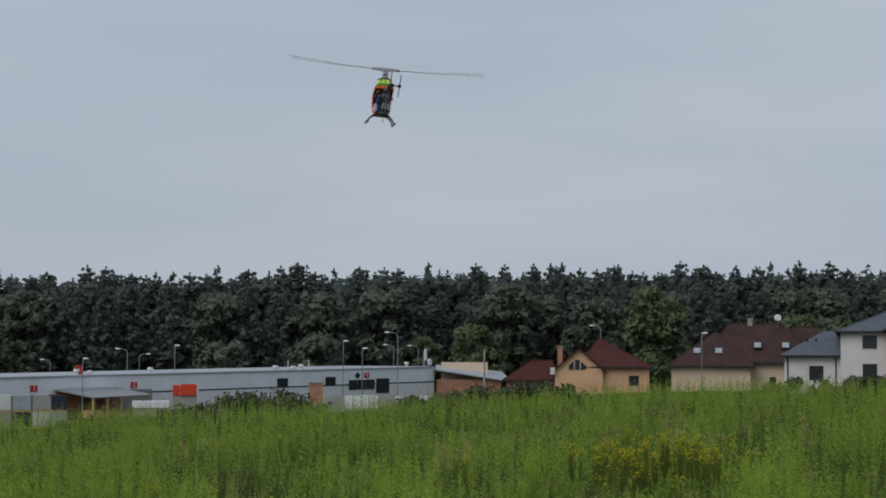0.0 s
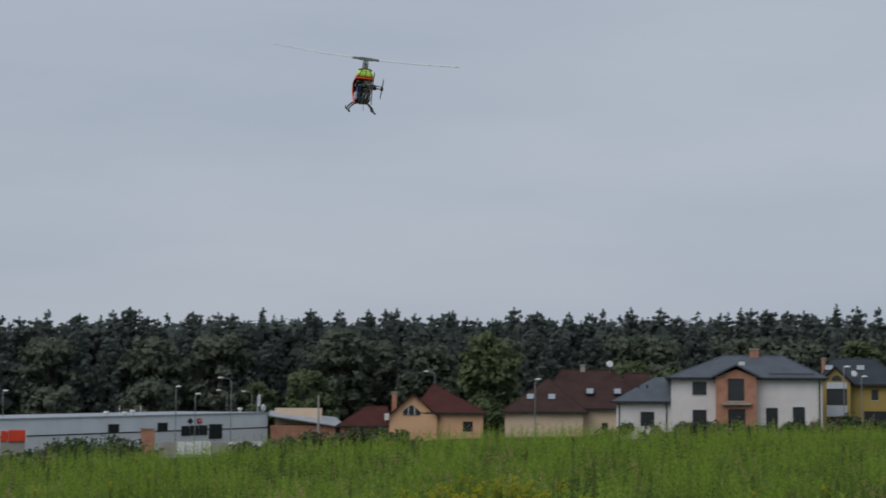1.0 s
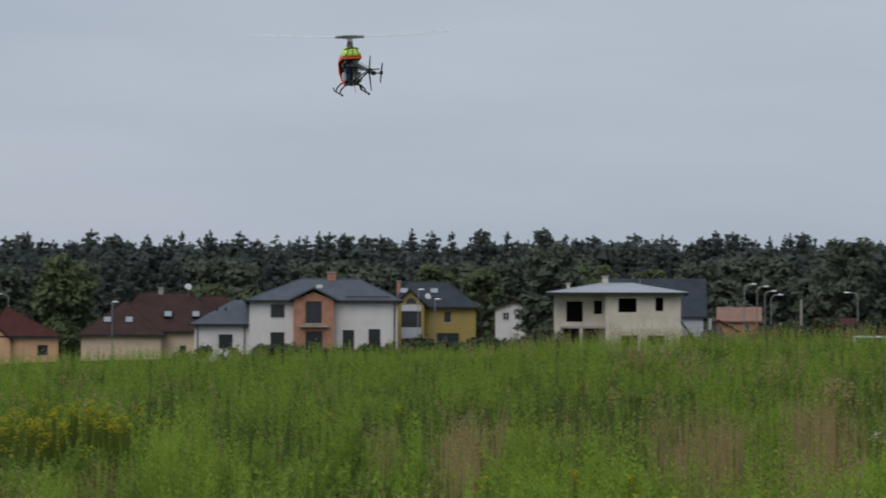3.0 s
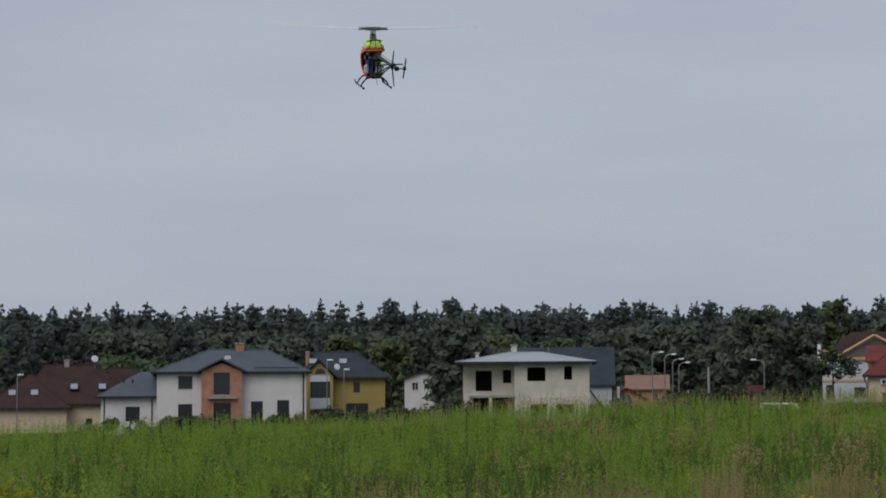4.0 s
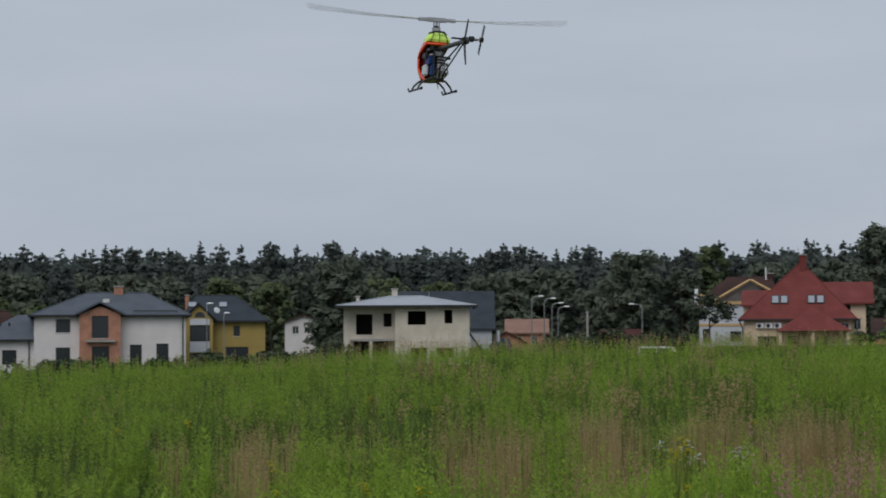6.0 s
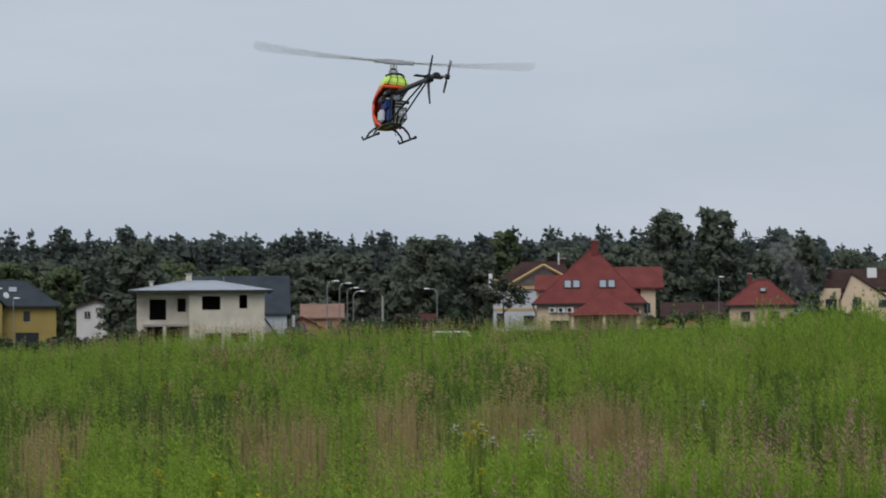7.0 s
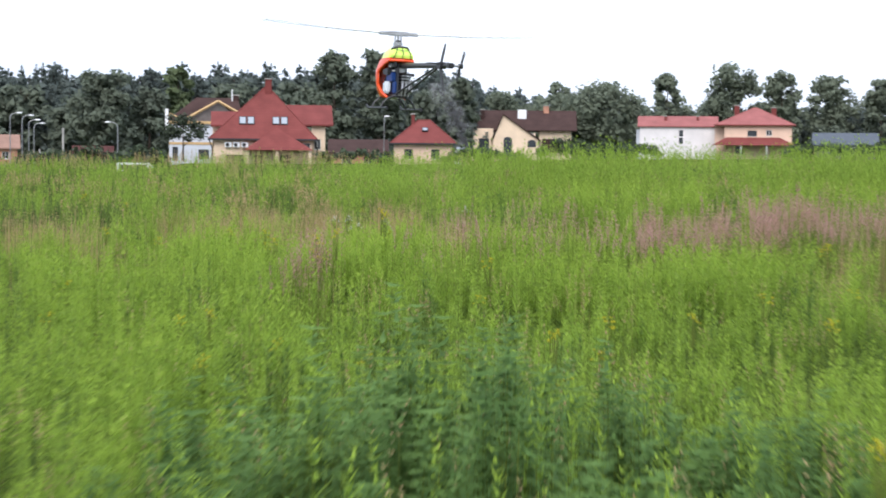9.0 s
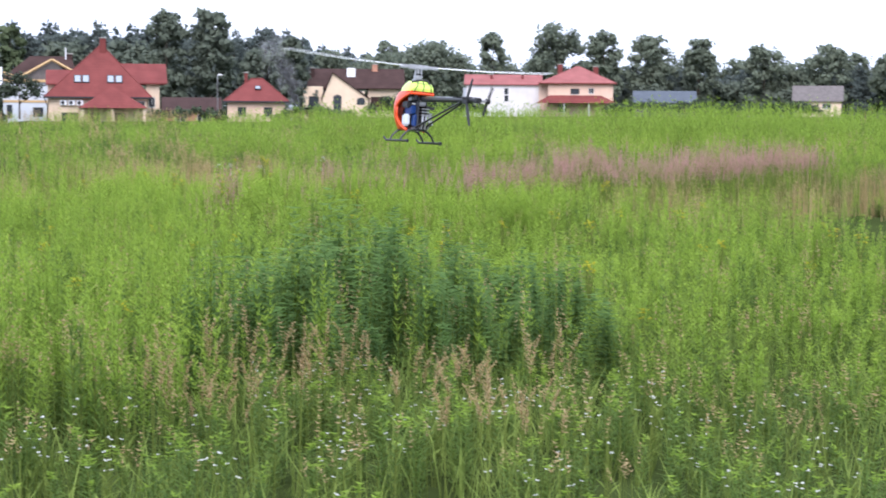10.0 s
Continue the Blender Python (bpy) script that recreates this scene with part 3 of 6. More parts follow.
def red_house():
    h = placed("red_house", 14.25, 210, "big house with steep red tiled roof and skylights", "house", z=1.55)
    part("front_wall", wall_panel(-6.0, 5.3, 0.6, -2.5, 2.7, 0.3, [(-4.6, -2.6, -0.4, 0.9), (4.2, 5.1, 1.2, 2.3)]), CREAM, h)
    for x in (-4.75, -3.8, -2.85):
        unit = part("air_unit", one_box(x, x + 0.78, 0.2, 0.595, 1.75, 2.35, 0.03), LAMP_WHITE, h, "white air-conditioning unit")
        part("fan", one_tube([(x + 0.32, 0.19, 2.05), (x + 0.32, 0.16, 2.05)], 0.22, 14), DARK_TRIM, unit)
    window(h, -4.6, -2.6, -0.4, 0.9, 0.6)
    window(h, 4.2, 5.1, 1.2, 2.3, 0.6, LIGHT_TRIM)
    core(h, -6.0, 5.3, 0.9, 11, 2.6, CREAM, z0=-2.5)
    hip_roof(h, -6.0, 5.3, 0.6, 11, 2.74, 9.1, 0.08, 0.14, mat=RED, over=0.6)
    for x in (-2.7, -1.75, 1.15, 2.1):
        skylight(h, x, 1.9, 4.86, 1.097, 0.85, 1.2)
    chimney(h, 0.3, 5.2, 6.0, 9.8, 0.75, RED)
    part("front_roof", solid([(-2.6, -3.4, 1.45), (5.3, -3.4, 1.45), (5.3, 1.2, 1.45), (-2.6, 1.2, 1.45), (1.24, -0.4, 4.05), (1.24, 2.2, 4.05)],
                             [(0, 1, 4), (1, 2, 5, 4), (2, 3, 5), (3, 0, 4, 5), (0, 3, 2, 1)]), RED, h)
    for x in (-2.2, 1.2, 4.9):
        part("porch_pillar", one_box(x - 0.15, x + 0.15, -3.1, -2.8, -2.5, 1.44), CREAM, h)
    part("porch_wall", wall_panel(-2.3, 5.0, -0.6, -2.5, 1.4, 0.3, [(-1.4, -0.2, -0.3, 0.9), (1.6, 2.8, -0.3, 0.9)]), CREAM, h)
    window(h, -1.4, -0.2, -0.3, 0.9, -0.6)
    window(h, 1.6, 2.8, -0.3, 0.9, -0.6)
    part("wing_wall", wall_panel(5.3, 6.9, 2.5, -2.5, 4.4, 0.3, [(5.6, 6.4, 1.6, 2.8)]), CREAM, h)
    window(h, 5.6, 6.4, 1.6, 2.8, 2.5, LIGHT_TRIM)
    part("wing_side", one_box(6.6, 6.9, 2.8, 9, -2.5, 4.4), CREAM, h)
    gable_roof(h, 2.5, 7.2, 2.5, 9, 4.5, 6.85, RED, along="x", over=0.6, name="wing_roof")
    part("wing_left", wall_panel(-6.2, -4.0, 3.2, -2.5, 4.3, 0.3), CREAM, h)
    gable_roof(h, -5.9, -2.0, 2.9, 8, 4.35, 6.0, RED, along="x", over=0.5, name="wing_roof")
    for x in (-6.2, 5.9):
        part("downpipe", one_tube([(x - 0.3, 0.0, 2.5), (x, 0.5, 1.7), (x, 0.5, -2.5)], 0.07), DARK_TRIM, h)


def timber_gable_house():
    h = placed("half_built_house", 12.3, 228, "grey house with unfinished timber gable and dark roof", "house", z=1.5)
    part("front_wall", wall_panel(-4.0, 5.0, 0, -2.5, 5.0, 0.3, [(-0.4, 0.9, 0.4, 1.6), (-3.6, -2.9, 0.2, 1.9)]), GREY_RENDER, h)
    window(h, -0.4, 0.9, 0.4, 1.6, 0)
    window(h, -3.6, -2.9, 0.2, 1.9, 0)
    part("band", one_box(-4.0, 5.0, -0.06, -0.002, 2.2, 2.5), TIMBER, h, "raw timber band")
    core(h, -4.0, 5.0, 0.3, 9, 4.9, GREY_RENDER, z0=-2.5)
    part("gable", gable_wall(-2.2, 5.0, 0.1, 5.02, 5.05, 7.6, xm=2.0), BOARDS, h)
    part("beam", one_box(-4.0, 5.0, -0.25, -0.02, 4.75, 5.1), TIMBER, h)
    for a, b in (((-4.0, 5.9), (-2.0, 5.2)), ((-2.4, 5.1), (2.0, 7.6)), ((2.0, 7.6), (5.4, 5.7))):
        part("rafter", one_tube([(a[0], -0.3, a[1]), (b[0], -0.3, b[1])], 0.17, 4), TIMBER, h, "raw timber rafter")
    part("post", one_box(-4.5, -4.1, -0.2, 0.2, 4.0, 6.6), LAMP_WHITE, h, "white plastered post")
    v = [(-4.4, 2.5, 5.1), (5.4, 2.5, 5.1), (5.4, 9.5, 5.1), (-4.4, 9.5, 5.1), (-0.6, 6, 8.2), (4.6, 6, 8.2)]
    part("roof", solid(v, [(0, 1, 5, 4), (1, 2, 5), (2, 3, 4, 5), (3, 0, 4), (0, 3, 2, 1)]), BROWN, h)
    gable_roof(h, -2.2, 5.2, 0.3, 5, 5.2, 7.75, BROWN, along="y", over=0.1, xr=2.0, name="gable_roof")
    chimney(h, 4.4, 6, 7.4, 8.5, 0.7, BROWN)
    part("vent_pipe", one_tube([(3.9, 5.6, 7.6), (3.9, 5.6, 9.3)], 0.08), LAMP_WHITE, h)


def red_hut():
    h = placed("cottage", 19.2, 210, "small pale cottage with red pyramid roof", "house", z=1.55)
    part("front_wall", wall_panel(-3.4, 3.4, 0, -2.5, 2.35, 0.3, [(-2.2, -1.2, 0.6, 1.7), (0.9, 1.9, 0.6, 1.7)]), PINK, h)
    window(h, -2.2, -1.2, 0.6, 1.7, 0)
    window(h, 0.9, 1.9, 0.6, 1.7, 0)
    core(h, -3.4, 3.4, 0.3, 7, 2.3, PINK, z0=-2.5)
    hip_roof(h, -3.4, 3.4, 0, 7, 2.4, 5.15, -0.6, 0.8, mat=RED, over=0.5)
    chimney(h, -1.2, 3.0, 4.0, 5.8, 0.4, RED)
    skylight(h, 0.2, 1.6, 4.0, 0.7, 0.7, 0.7)
    part("lean_to", wall_panel(3.4, 4.5, 1, -2.5, 1.6, 0.3), WHITE, h)
    part("lean_to_roof", slab([(3.92, 0.6, 1.7), (4.9, 0.6, 1.7), (4.9, 3.5, 2.0), (3.92, 3.5, 2.0)]), LEAD, h)


def low_shed(name, az, dist, w, eave, top, wall, roof, label, along="x", z=None):
    h = placed(name, az, dist, label, "shed", z=z)
    part("front_wall", wall_panel(-w / 2, w / 2, 0, -1.5, eave, 0.25, [(-w * 0.3, -w * 0.12, eave - 1.5, eave - 0.5), (w * 0.1, w * 0.28, eave - 1.5, eave - 0.5)]), wall, h)
    for a, b in ((-0.3, -0.12), (0.1, 0.28)):
        window(h, w * a, w * b, eave - 1.5, eave - 0.5, 0, LIGHT_TRIM)
    core(h, -w / 2, w / 2, 0.25, 6, eave, wall)
    gable_roof(h, -w / 2, w / 2, 0, 6, eave, top, roof, along=along)
    if along == "y":
        part("gable", gable_wall(-w / 2, w / 2, 0.02, eave, eave + 0.02, top - 0.1), wall, h)
    else:
        for x in (-w / 2, w / 2 - 0.25):
            part("gable", solid([(x + d, y, z) for d in (0, 0.25) for y, z in ((0.1, eave), (5.9, eave), (3, top - 0.15))],
                                [(0, 1, 2), (5, 4, 3), (0, 3, 4, 1), (1, 4, 5, 2), (2, 5, 3, 0)]), wall, h)
    return h


# houses seen best once the camera has drawn back
FAR_EYE = (-8.15, -16.72)


def cream_house():
    h = placed("cream_house", 22.0, 352, "cream house with arched gable and brown roofs", "house", eye=FAR_EYE, z=4.0)
    part("gable_front", gable_wall(-1.6, 6.6, -1.0, -2.5, 1.7, 6.2, xm=0.2), CREAM, h)
    for x, z0, z1 in ((0.3, -1.5, 2.3), (4.6, 0.5, 1.8)):
        pts = [(x, z0), (x + 1.5, z0)] + [(x + 0.75 + 0.75 * math.cos(a), z1 - 0.5 + 0.5 * math.sin(a)) for a in np.linspace(0, math.pi, 9)]
        n = len(pts)
        part("arched_window", solid([(a, -1.1, b) for a, b in pts] + [(a, -0.98, b) for a, b in pts],
                                    [tuple(range(n)), tuple(range(2 * n - 1, n - 1, -1))] + [(i, (i + 1) % n, n + (i + 1) % n, n + i) for i in range(n)]), GLASS, h, "arched window")
    part("front_wall", wall_panel(-5.2, -1.6, 0, -2.5, 3.8, 0.3, [(-4.2, -2.3, -0.2, 2.0)]), CREAM, h)
    window(h, -4.2, -2.3, -0.2, 2.0, 0)
    part("left_wall", wall_panel(-9.8, -5.2, 1, -2.5, 1.4, 0.3, [(-8.8, -7.9, -0.2, 0.8)]), CREAM, h)
    window(h, -8.8, -7.9, -0.2, 0.8, 1)
    core(h, -5.2, 6.0, 0.3, 9, 3.0, CREAM, z0=-2.5)
    gable_roof(h, -1.6, 6.6, -1.0, 6, 1.7, 6.4, BROWN, along="y", xr=0.2, over=0.4)
    gable_roof(h, -5.6, 13.0, 1.5, 10, 3.6, 7.2, BROWN, along="x", over=0.5, name="main_roof")
    gable_roof(h, -9.8, -5.4, 1, 7, 1.4, 4.2, BROWN, along="x", over=0.4, name="left_roof")
    part("right_wall", wall_panel(6.7, 12.5, 2.0, -2.5, 3.4, 0.3, [(7.2, 10.5, -0.6, 2.0)]), CREAM, h)
    part("garage_door", one_box(7.2, 10.5, 2.1, 2.2, -0.6, 2.0), BROWN, h)
    chimney(h, -3.6, 4, 5.0, 7.2, 0.8, BROWN)
    chimney(h, 8.0, 5.6, 6.0, 8.0, 1.0, BRICK)
    part("dormer_cladding", one_box(2.8, 4.4, 3.6, 4.4, 5.6, 7.3, 0.05), LAMP_WHITE, h)
    part("roof_box", one_box(-7.2, -5.4, 3.2, 4.2, 3.4, 4.9, 0.05), DARK_TRIM, h)


def long_white_building():
    h = placed("long_building", 27.12, 352, "long white building under a faded red roof", "building", eye=FAR_EYE, z=4.4)
    part("front_wall", wall_panel(-6.8, 6.8, 0, -2.5, 4.0, 0.3, [(0.2, 0.9, 0.9, 2.0), (0.2, 0.9, 2.2, 3.3)]), WHITE, h)
    window(h, 0.2, 0.9, 0.9, 2.0, 0, bars=0)
    window(h, 0.2, 0.9, 2.2, 3.3, 0, bars=0)
    core(h, -6.8, 6.8, 0.3, 8, 3.9, WHITE, z0=-2.5)
    gable_roof(h, -6.8, 6.8, 0, 8, 4.05, 5.9, PALE_RED, along="x", over=0.4)
    chimney(h, -2.2, 2.2, 4.8, 5.8, 0.5, RED)
    chimney(h, 3.5, 2.2, 4.8, 5.8, 0.4, RED)
    part("annex", one_box(-7.4, -6.82, 1, 7, -2.5, 3.4), GREY_RENDER, h)


def pink_house():
    h = placed("pink_house", 29.27, 345, "pink house with faded red hipped roof and canopy", "house", eye=FAR_EYE, z=4.4)
    part("front_wall", wall_panel(-4.9, 6.7, 0, -2.5, 4.1, 0.3, [(-0.9, 0.7, 2.2, 3.2), (2.3, 3.3, 2.3, 3.3), (-3, -1.6, -1, 0.4)]), PINK, h)
    window(h, -0.9, 0.7, 2.2, 3.2, 0)
    window(h, 2.3, 3.3, 2.3, 3.3, 0, LIGHT_TRIM)
    window(h, -3, -1.6, -1, 0.4, 0)
    part("recess_wall", wall_panel(-6.6, -4.9, 1.5, -2.5, 4.1, 0.3), PINK, h)
    core(h, -6.0, 6.7, 1.8, 10, 4.0, PINK, z0=-2.5)
    hip_roof(h, -6.0, 6.7, 0, 10, 4.2, 7.3, 0.1, 0.7, mat=PALE_RED, over=0.6, trim=RED)
    part("canopy_roof", solid([(-7.0, -3.2, 0.6), (7.4, -3.2, 0.6), (4.6, -0.02, 2.0), (-4.6, -0.02, 2.0), (-7.0, -0.02, 0.6), (7.4, -0.02, 0.6)],
                              [(0, 1, 2, 3), (0, 3, 4), (1, 5, 2), (0, 4, 5, 1), (4, 3, 2, 5)]), RED, h)
    for x in (-6.4, -2, 2.4, 6.8):
        part("canopy_post", one_tube([(x, -3, -2.5), (x, -3, 0.58)], 0.1), LIGHT_TRIM, h)
    chimney(h, -2.8, 3.8, 5.6, 7.6, 0.9, RED)
    chimney(h, 3.6, 3.8, 5.6, 7.2, 0.9, RED)


def store_building():
    """The long single-storey store: its front runs from a near corner to a far one."""
    h = new("store_building")
    tagged(h, "long pale blue commercial building with numbered bays", "building")
    ax, ay = 195 * math.sin(radians(-36)), 195 * math.cos(radians(-36))
    bx, by = 262 * math.sin(radians(-20.24)), 262 * math.cos(radians(-20.24))
    length = math.hypot(bx - ax, by - ay)
    h.matrix_basis = Matrix.Translation((ax, ay, -4.0)) @ Matrix.Rotation(math.atan2(by - ay, bx - ax), 4, "Z")
    up = 0.014

    def zt(x):
        return 3.4 + x * up
    L = length
    bm = bmesh.new()
    n = 24
    for i in range(n):
        a, b = L * i / n, L * (i + 1) / n
        box(bm, a, b - 0.03, 0, 0.3, 1.55 + a * up, zt((a + b) / 2))
    part("cladding", bm, STORE, h)
    part("plinth_wall", solid([(0, 0.02, -1.5), (L, 0.02, -1.5), (L, 0.02, 1.5 + L * up), (0, 0.02, 1.5), (0, 0.3, -1.5), (L, 0.3, -1.5), (L, 0.3, 1.5 + L * up), (0, 0.3, 1.5)],
                              [(0, 1, 2, 3), (7, 6, 5, 4), (0, 4, 5, 1), (3, 2, 6, 7), (1, 5, 6, 2), (0, 3, 7, 4)]), LAMP_WHITE, h)
    part("dark_band", solid([(0, -0.02, 1.45), (L, -0.02, 1.45 + L * up), (L, -0.02, 1.6 + L * up), (0, -0.02, 1.6), (0, 0.02, 1.45), (L, 0.02, 1.45 + L * up), (L, 0.02, 1.6 + L * up), (0, 0.02, 1.6)],
                            [(0, 1, 2, 3), (7, 6, 5, 4), (0, 4, 5, 1), (3, 2, 6, 7), (1, 5, 6, 2), (0, 3, 7, 4)]), DARK_TRIM, h)
    part("roof", solid([(0, -0.1, 3.4), (L, -0.1, zt(L)), (L, 16, zt(L)), (0, 16, 3.4), (0, -0.1, 3.6), (L, -0.1, zt(L) + 0.2), (L, 16, zt(L) + 0.2), (0, 16, 3.6)],
                       [(0, 3, 2, 1), (4, 5, 6, 7), (0, 1, 5, 4), (2, 3, 7, 6), (1, 2, 6, 5), (3, 0, 4, 7)]), LEAD, h)
    part("end_wall", one_box(L - 0.3, L, 0.31, 16, -1.5, zt(L) - 0.02), STORE, h)
    part("back_wall", one_box(0, L, 15.7, 16, -1.5, 3.3), STORE, h)
    for u, w, z0, z1 in ((0.649, 1.8, 1.65, 2.5), (0.752, 1.8, 1.65, 2.5), (0.803, 1.5, 0.95, 2.0), (0.823, 1.5, 0.95, 2.0), (0.843, 1.5, 0.95, 2.0), (0.872, 2.6, 0.4, 2.1)):
        x, z = L * u, L * u * up
        win = part("window", one_box(x - w / 2 - 0.1, x + w / 2 + 0.1, -0.07, -0.022, z0 - 0.1 + z, z1 + 0.1 + z), DARK_TRIM, h)
        part("pane", one_box(x - w / 2, x - 0.06, -0.09, -0.065, z0 + z, z1 + z), GLASS, win)
        part("pane", one_box(x + 0.06, x + w / 2, -0.09, -0.065, z0 + z, z1 + z), GLASS, win)
    for u, text, drop in ((0.204, "1", 0.75), (0.367, "2", 0.7), (0.834, "4", 0.4)):
        x, z = L * u, zt(L * u) - drop
        s = part("bay_sign", one_box(x - 0.5, x + 0.5, -0.08, -0.02, z - 0.68, z), SIGN_RED, h, "red bay number sign")
        c = bpy.data.curves.new("digit", "FONT")
        c.body, c.size, c.align_x, c.extrude = text, 0.72, "CENTER", 0.02
        c.materials.append(LAMP_WHITE)
        d = new("digit", c)
        d.parent = s
        d.matrix_basis = pose(x, -0.11, z - 0.56, 90, 0, 0)
    x, z = L * 0.813, zt(L * 0.813) - 0.3
    part("diamond_sign", solid([(x - 0.6, -0.08, z - 0.42), (x, -0.08, z - 0.84), (x + 0.6, -0.08, z - 0.42), (x, -0.08, z), (x - 0.6, -0.02, z - 0.42), (x, -0.02, z - 0.84), (x + 0.6, -0.02, z - 0.42), (x, -0.02, z)],
                               [(0, 1, 2, 3), (7, 6, 5, 4), (0, 4, 5, 1), (1, 5, 6, 2), (2, 6, 7, 3), (3, 7, 4, 0)]), BLUE_BLACK, h, "dark blue diamond sign")
    for u, s in ((0.303, 0.5), (0.325, 0.3), (0.43, 0.5), (0.673, 0.4), (0.711, 0.3), (0.728, 0.5), (0.975, 0.5)):
        x = L * u
        part("roof_vent", one_tube([(x, 3, zt(x)), (x, 3, zt(x) + s), (x, 3, zt(x) + s + 0.06), (x, 3, zt(x) + s + 0.32)], [0.2, 0.2, 0.38, 0.3], 10), LIGHT_TRIM, h)
    for u in (0.7, 0.745):
        x = L * u
        part("roof_rod", one_tube([(x, 3, zt(x)), (x, 3, zt(x) + 1.3)], 0.06, 6), LIGHT_TRIM, h)
    x = L * 0.31
    part("roof_crane", box(one_box(x - 0.15, x + 0.35, 3, 3.3, zt(x), zt(x) + 1.0), x - 0.5, x + 0.35, 3, 3.3, zt(x) + 1.0, zt(x) + 1.15), SHEET_RED, h, "small orange roof hoist")
    # canopy and gate bays
    x0, x1 = L * 0.235, L * 0.342
    part("canopy", solid([(x0 + 1.0, -5, 1.55), (x1, -5, 1.75), (x1 - 0.5, -0.1, 2.5), (x0, -0.1, 2.35), (x0 + 1.0, -5, 1.68), (x1, -5, 1.88), (x1 - 0.5, -0.1, 2.63), (x0, -0.1, 2.48)],
                         [(0, 3, 2, 1), (4, 5, 6, 7), (0, 1, 5, 4), (2, 3, 7, 6), (1, 2, 6, 5), (3, 0, 4, 7)]), STEEL, h)
    for i in range(5):
        x = x0 + 1.0 + (x1 - x0 - 1.2) * (0.02 + 0.24 * i)
        part("canopy_post", one_box(x - 0.1, x + 0.1, -4.9, -4.7, -1.5, 1.62), TIMBER, h)
    part("canopy_back", one_box(x0, x1, -0.3, -0.15, -1.5, 2.3), BRICK, h)
    part("workbench", one_box(x0 + 1.2, x1 - 1.0, -4.4, -3.2, -0.6, 0.25), TIMBER, h)
    part("roller_gate", one_box(L * 0.346, L * 0.398, -0.12, -0.04, -1.5, 2.35), STEEL, h)
    part("roller_gate", one_box(L * 0.165, L * 0.225, -0.12, -0.04, -1.5, 1.75), STEEL, h)
    # mast on the far end
    m = part("roof_mast", one_tube([(L + 0.4, 2, zt(L) - 1), (L + 0.4, 2, zt(L) + 2.3)], 0.16), STEEL, h)
    part("mast_dish", one_tube([(L + 1.1, 1.6, zt(L) + 0.75), (L + 1.1, 1.45, zt(L) + 0.75)], [0.5, 0.42], 14), LAMP_WHITE, m)
    part("mast_panel", one_box(L + 0.2, L + 0.65, 1.7, 1.8, zt(L) + 1.0, zt(L) + 2.6), LAMP_WHITE, m)


def store_annex():
    h = placed("store_annex", -19.6, 262, "low brick annex with pale sheet roof", "building", z=-3.0)
    part("front_wall", wall_panel(-2.6, 6.2, 0, -1.5, 2.1, 0.3), BRICK, h)
    part("roof", slab([(-2.8, -0.6, 3.5), (7.8, -0.6, 1.9), (6.4, 9, 3.2), (-2.8, 9, 4.1)], 0.15), LEAD, h)
    part("upper_wall", one_box(-2.0, 4.4, 4, 4.3, 2, 4.45), CREAM, h)
    part("side_wall", one_box(6.0, 6.2, 0.3, 9, -1.5, 2.2), BRICK, h)


white_villa()
yellow_house()
unfinished_house()
slate_house()
orange_house()
brown_house()
red_house()
timber_gable_house()
red_hut()
low_shed("garden_shed", 17.2, 232, 7.0, 2.3, 4.0, BRICK, BROWN, "low brick shed with dark roof", z=0.6)
low_shed("brick_shed", 9.0, 235, 4.5, 1.8, 2.9, BRICK, MAROON, "small brick shed with maroon roof", z=0.6)
low_shed("tan_house", 6.2, 250, 5.0, 2.6, 4.4, BRICK, SALMON, "tan house with dull salmon roof", z=0.6)
low_shed("small_brick_house", 5.6, 235, 4.6, 1.9, 3.4, BRICK, MAROON, "small brick house with maroon gable", along="y", z=-0.1)
low_shed("white_back_house", -0.45, 240, 4.6, 5.6, 6.6, WHITE, BROWN, "white house half hidden by trees", along="y", z=-1.0)
cream_house()
long_white_building()
pink_house()
low_shed("grey_barn", 32.2, 370, 12.0, 1.6, 4.0, BOARDS, PALE_SLATE, "weathered board barn with grey roof", z=4.0)
low_shed("brown_gable_barn", 36.9, 360, 9.0, 1.6, 4.6, CREAM, BOARDS, "pale barn with a weathered grey roof", z=4.4)
store_building()
store_annex()


# ---- trees ----
def raw_mesh(name, verts, faces, mats, index=None, normals=None):
    """A mesh from arrays of corners and of triangles or four-sided faces; normals: one for each corner, for soft foliage."""
    me = bpy.data.meshes.new(name)
    verts, faces = np.asarray(verts, np.float32), np.asarray(faces, np.int32)
    k = faces.shape[1]
    me.vertices.add(len(verts))
    me.vertices.foreach_set("co", verts.ravel())
    me.loops.add(faces.size)
    me.loops.foreach_set("vertex_index", faces.ravel())
    me.polygons.add(len(faces))
    me.polygons.foreach_set("loop_start", np.arange(0, faces.size, k, dtype=np.int32))
    if index is not None:
        me.polygons.foreach_set("material_index", np.asarray(index, np.int32))
    for m in mats:
        me.materials.append(m)
    me.update(calc_edges=True)
    if normals is not None:
        me.shade_smooth()
        me.normals_split_custom_set_from_vertices(normals)
    return me


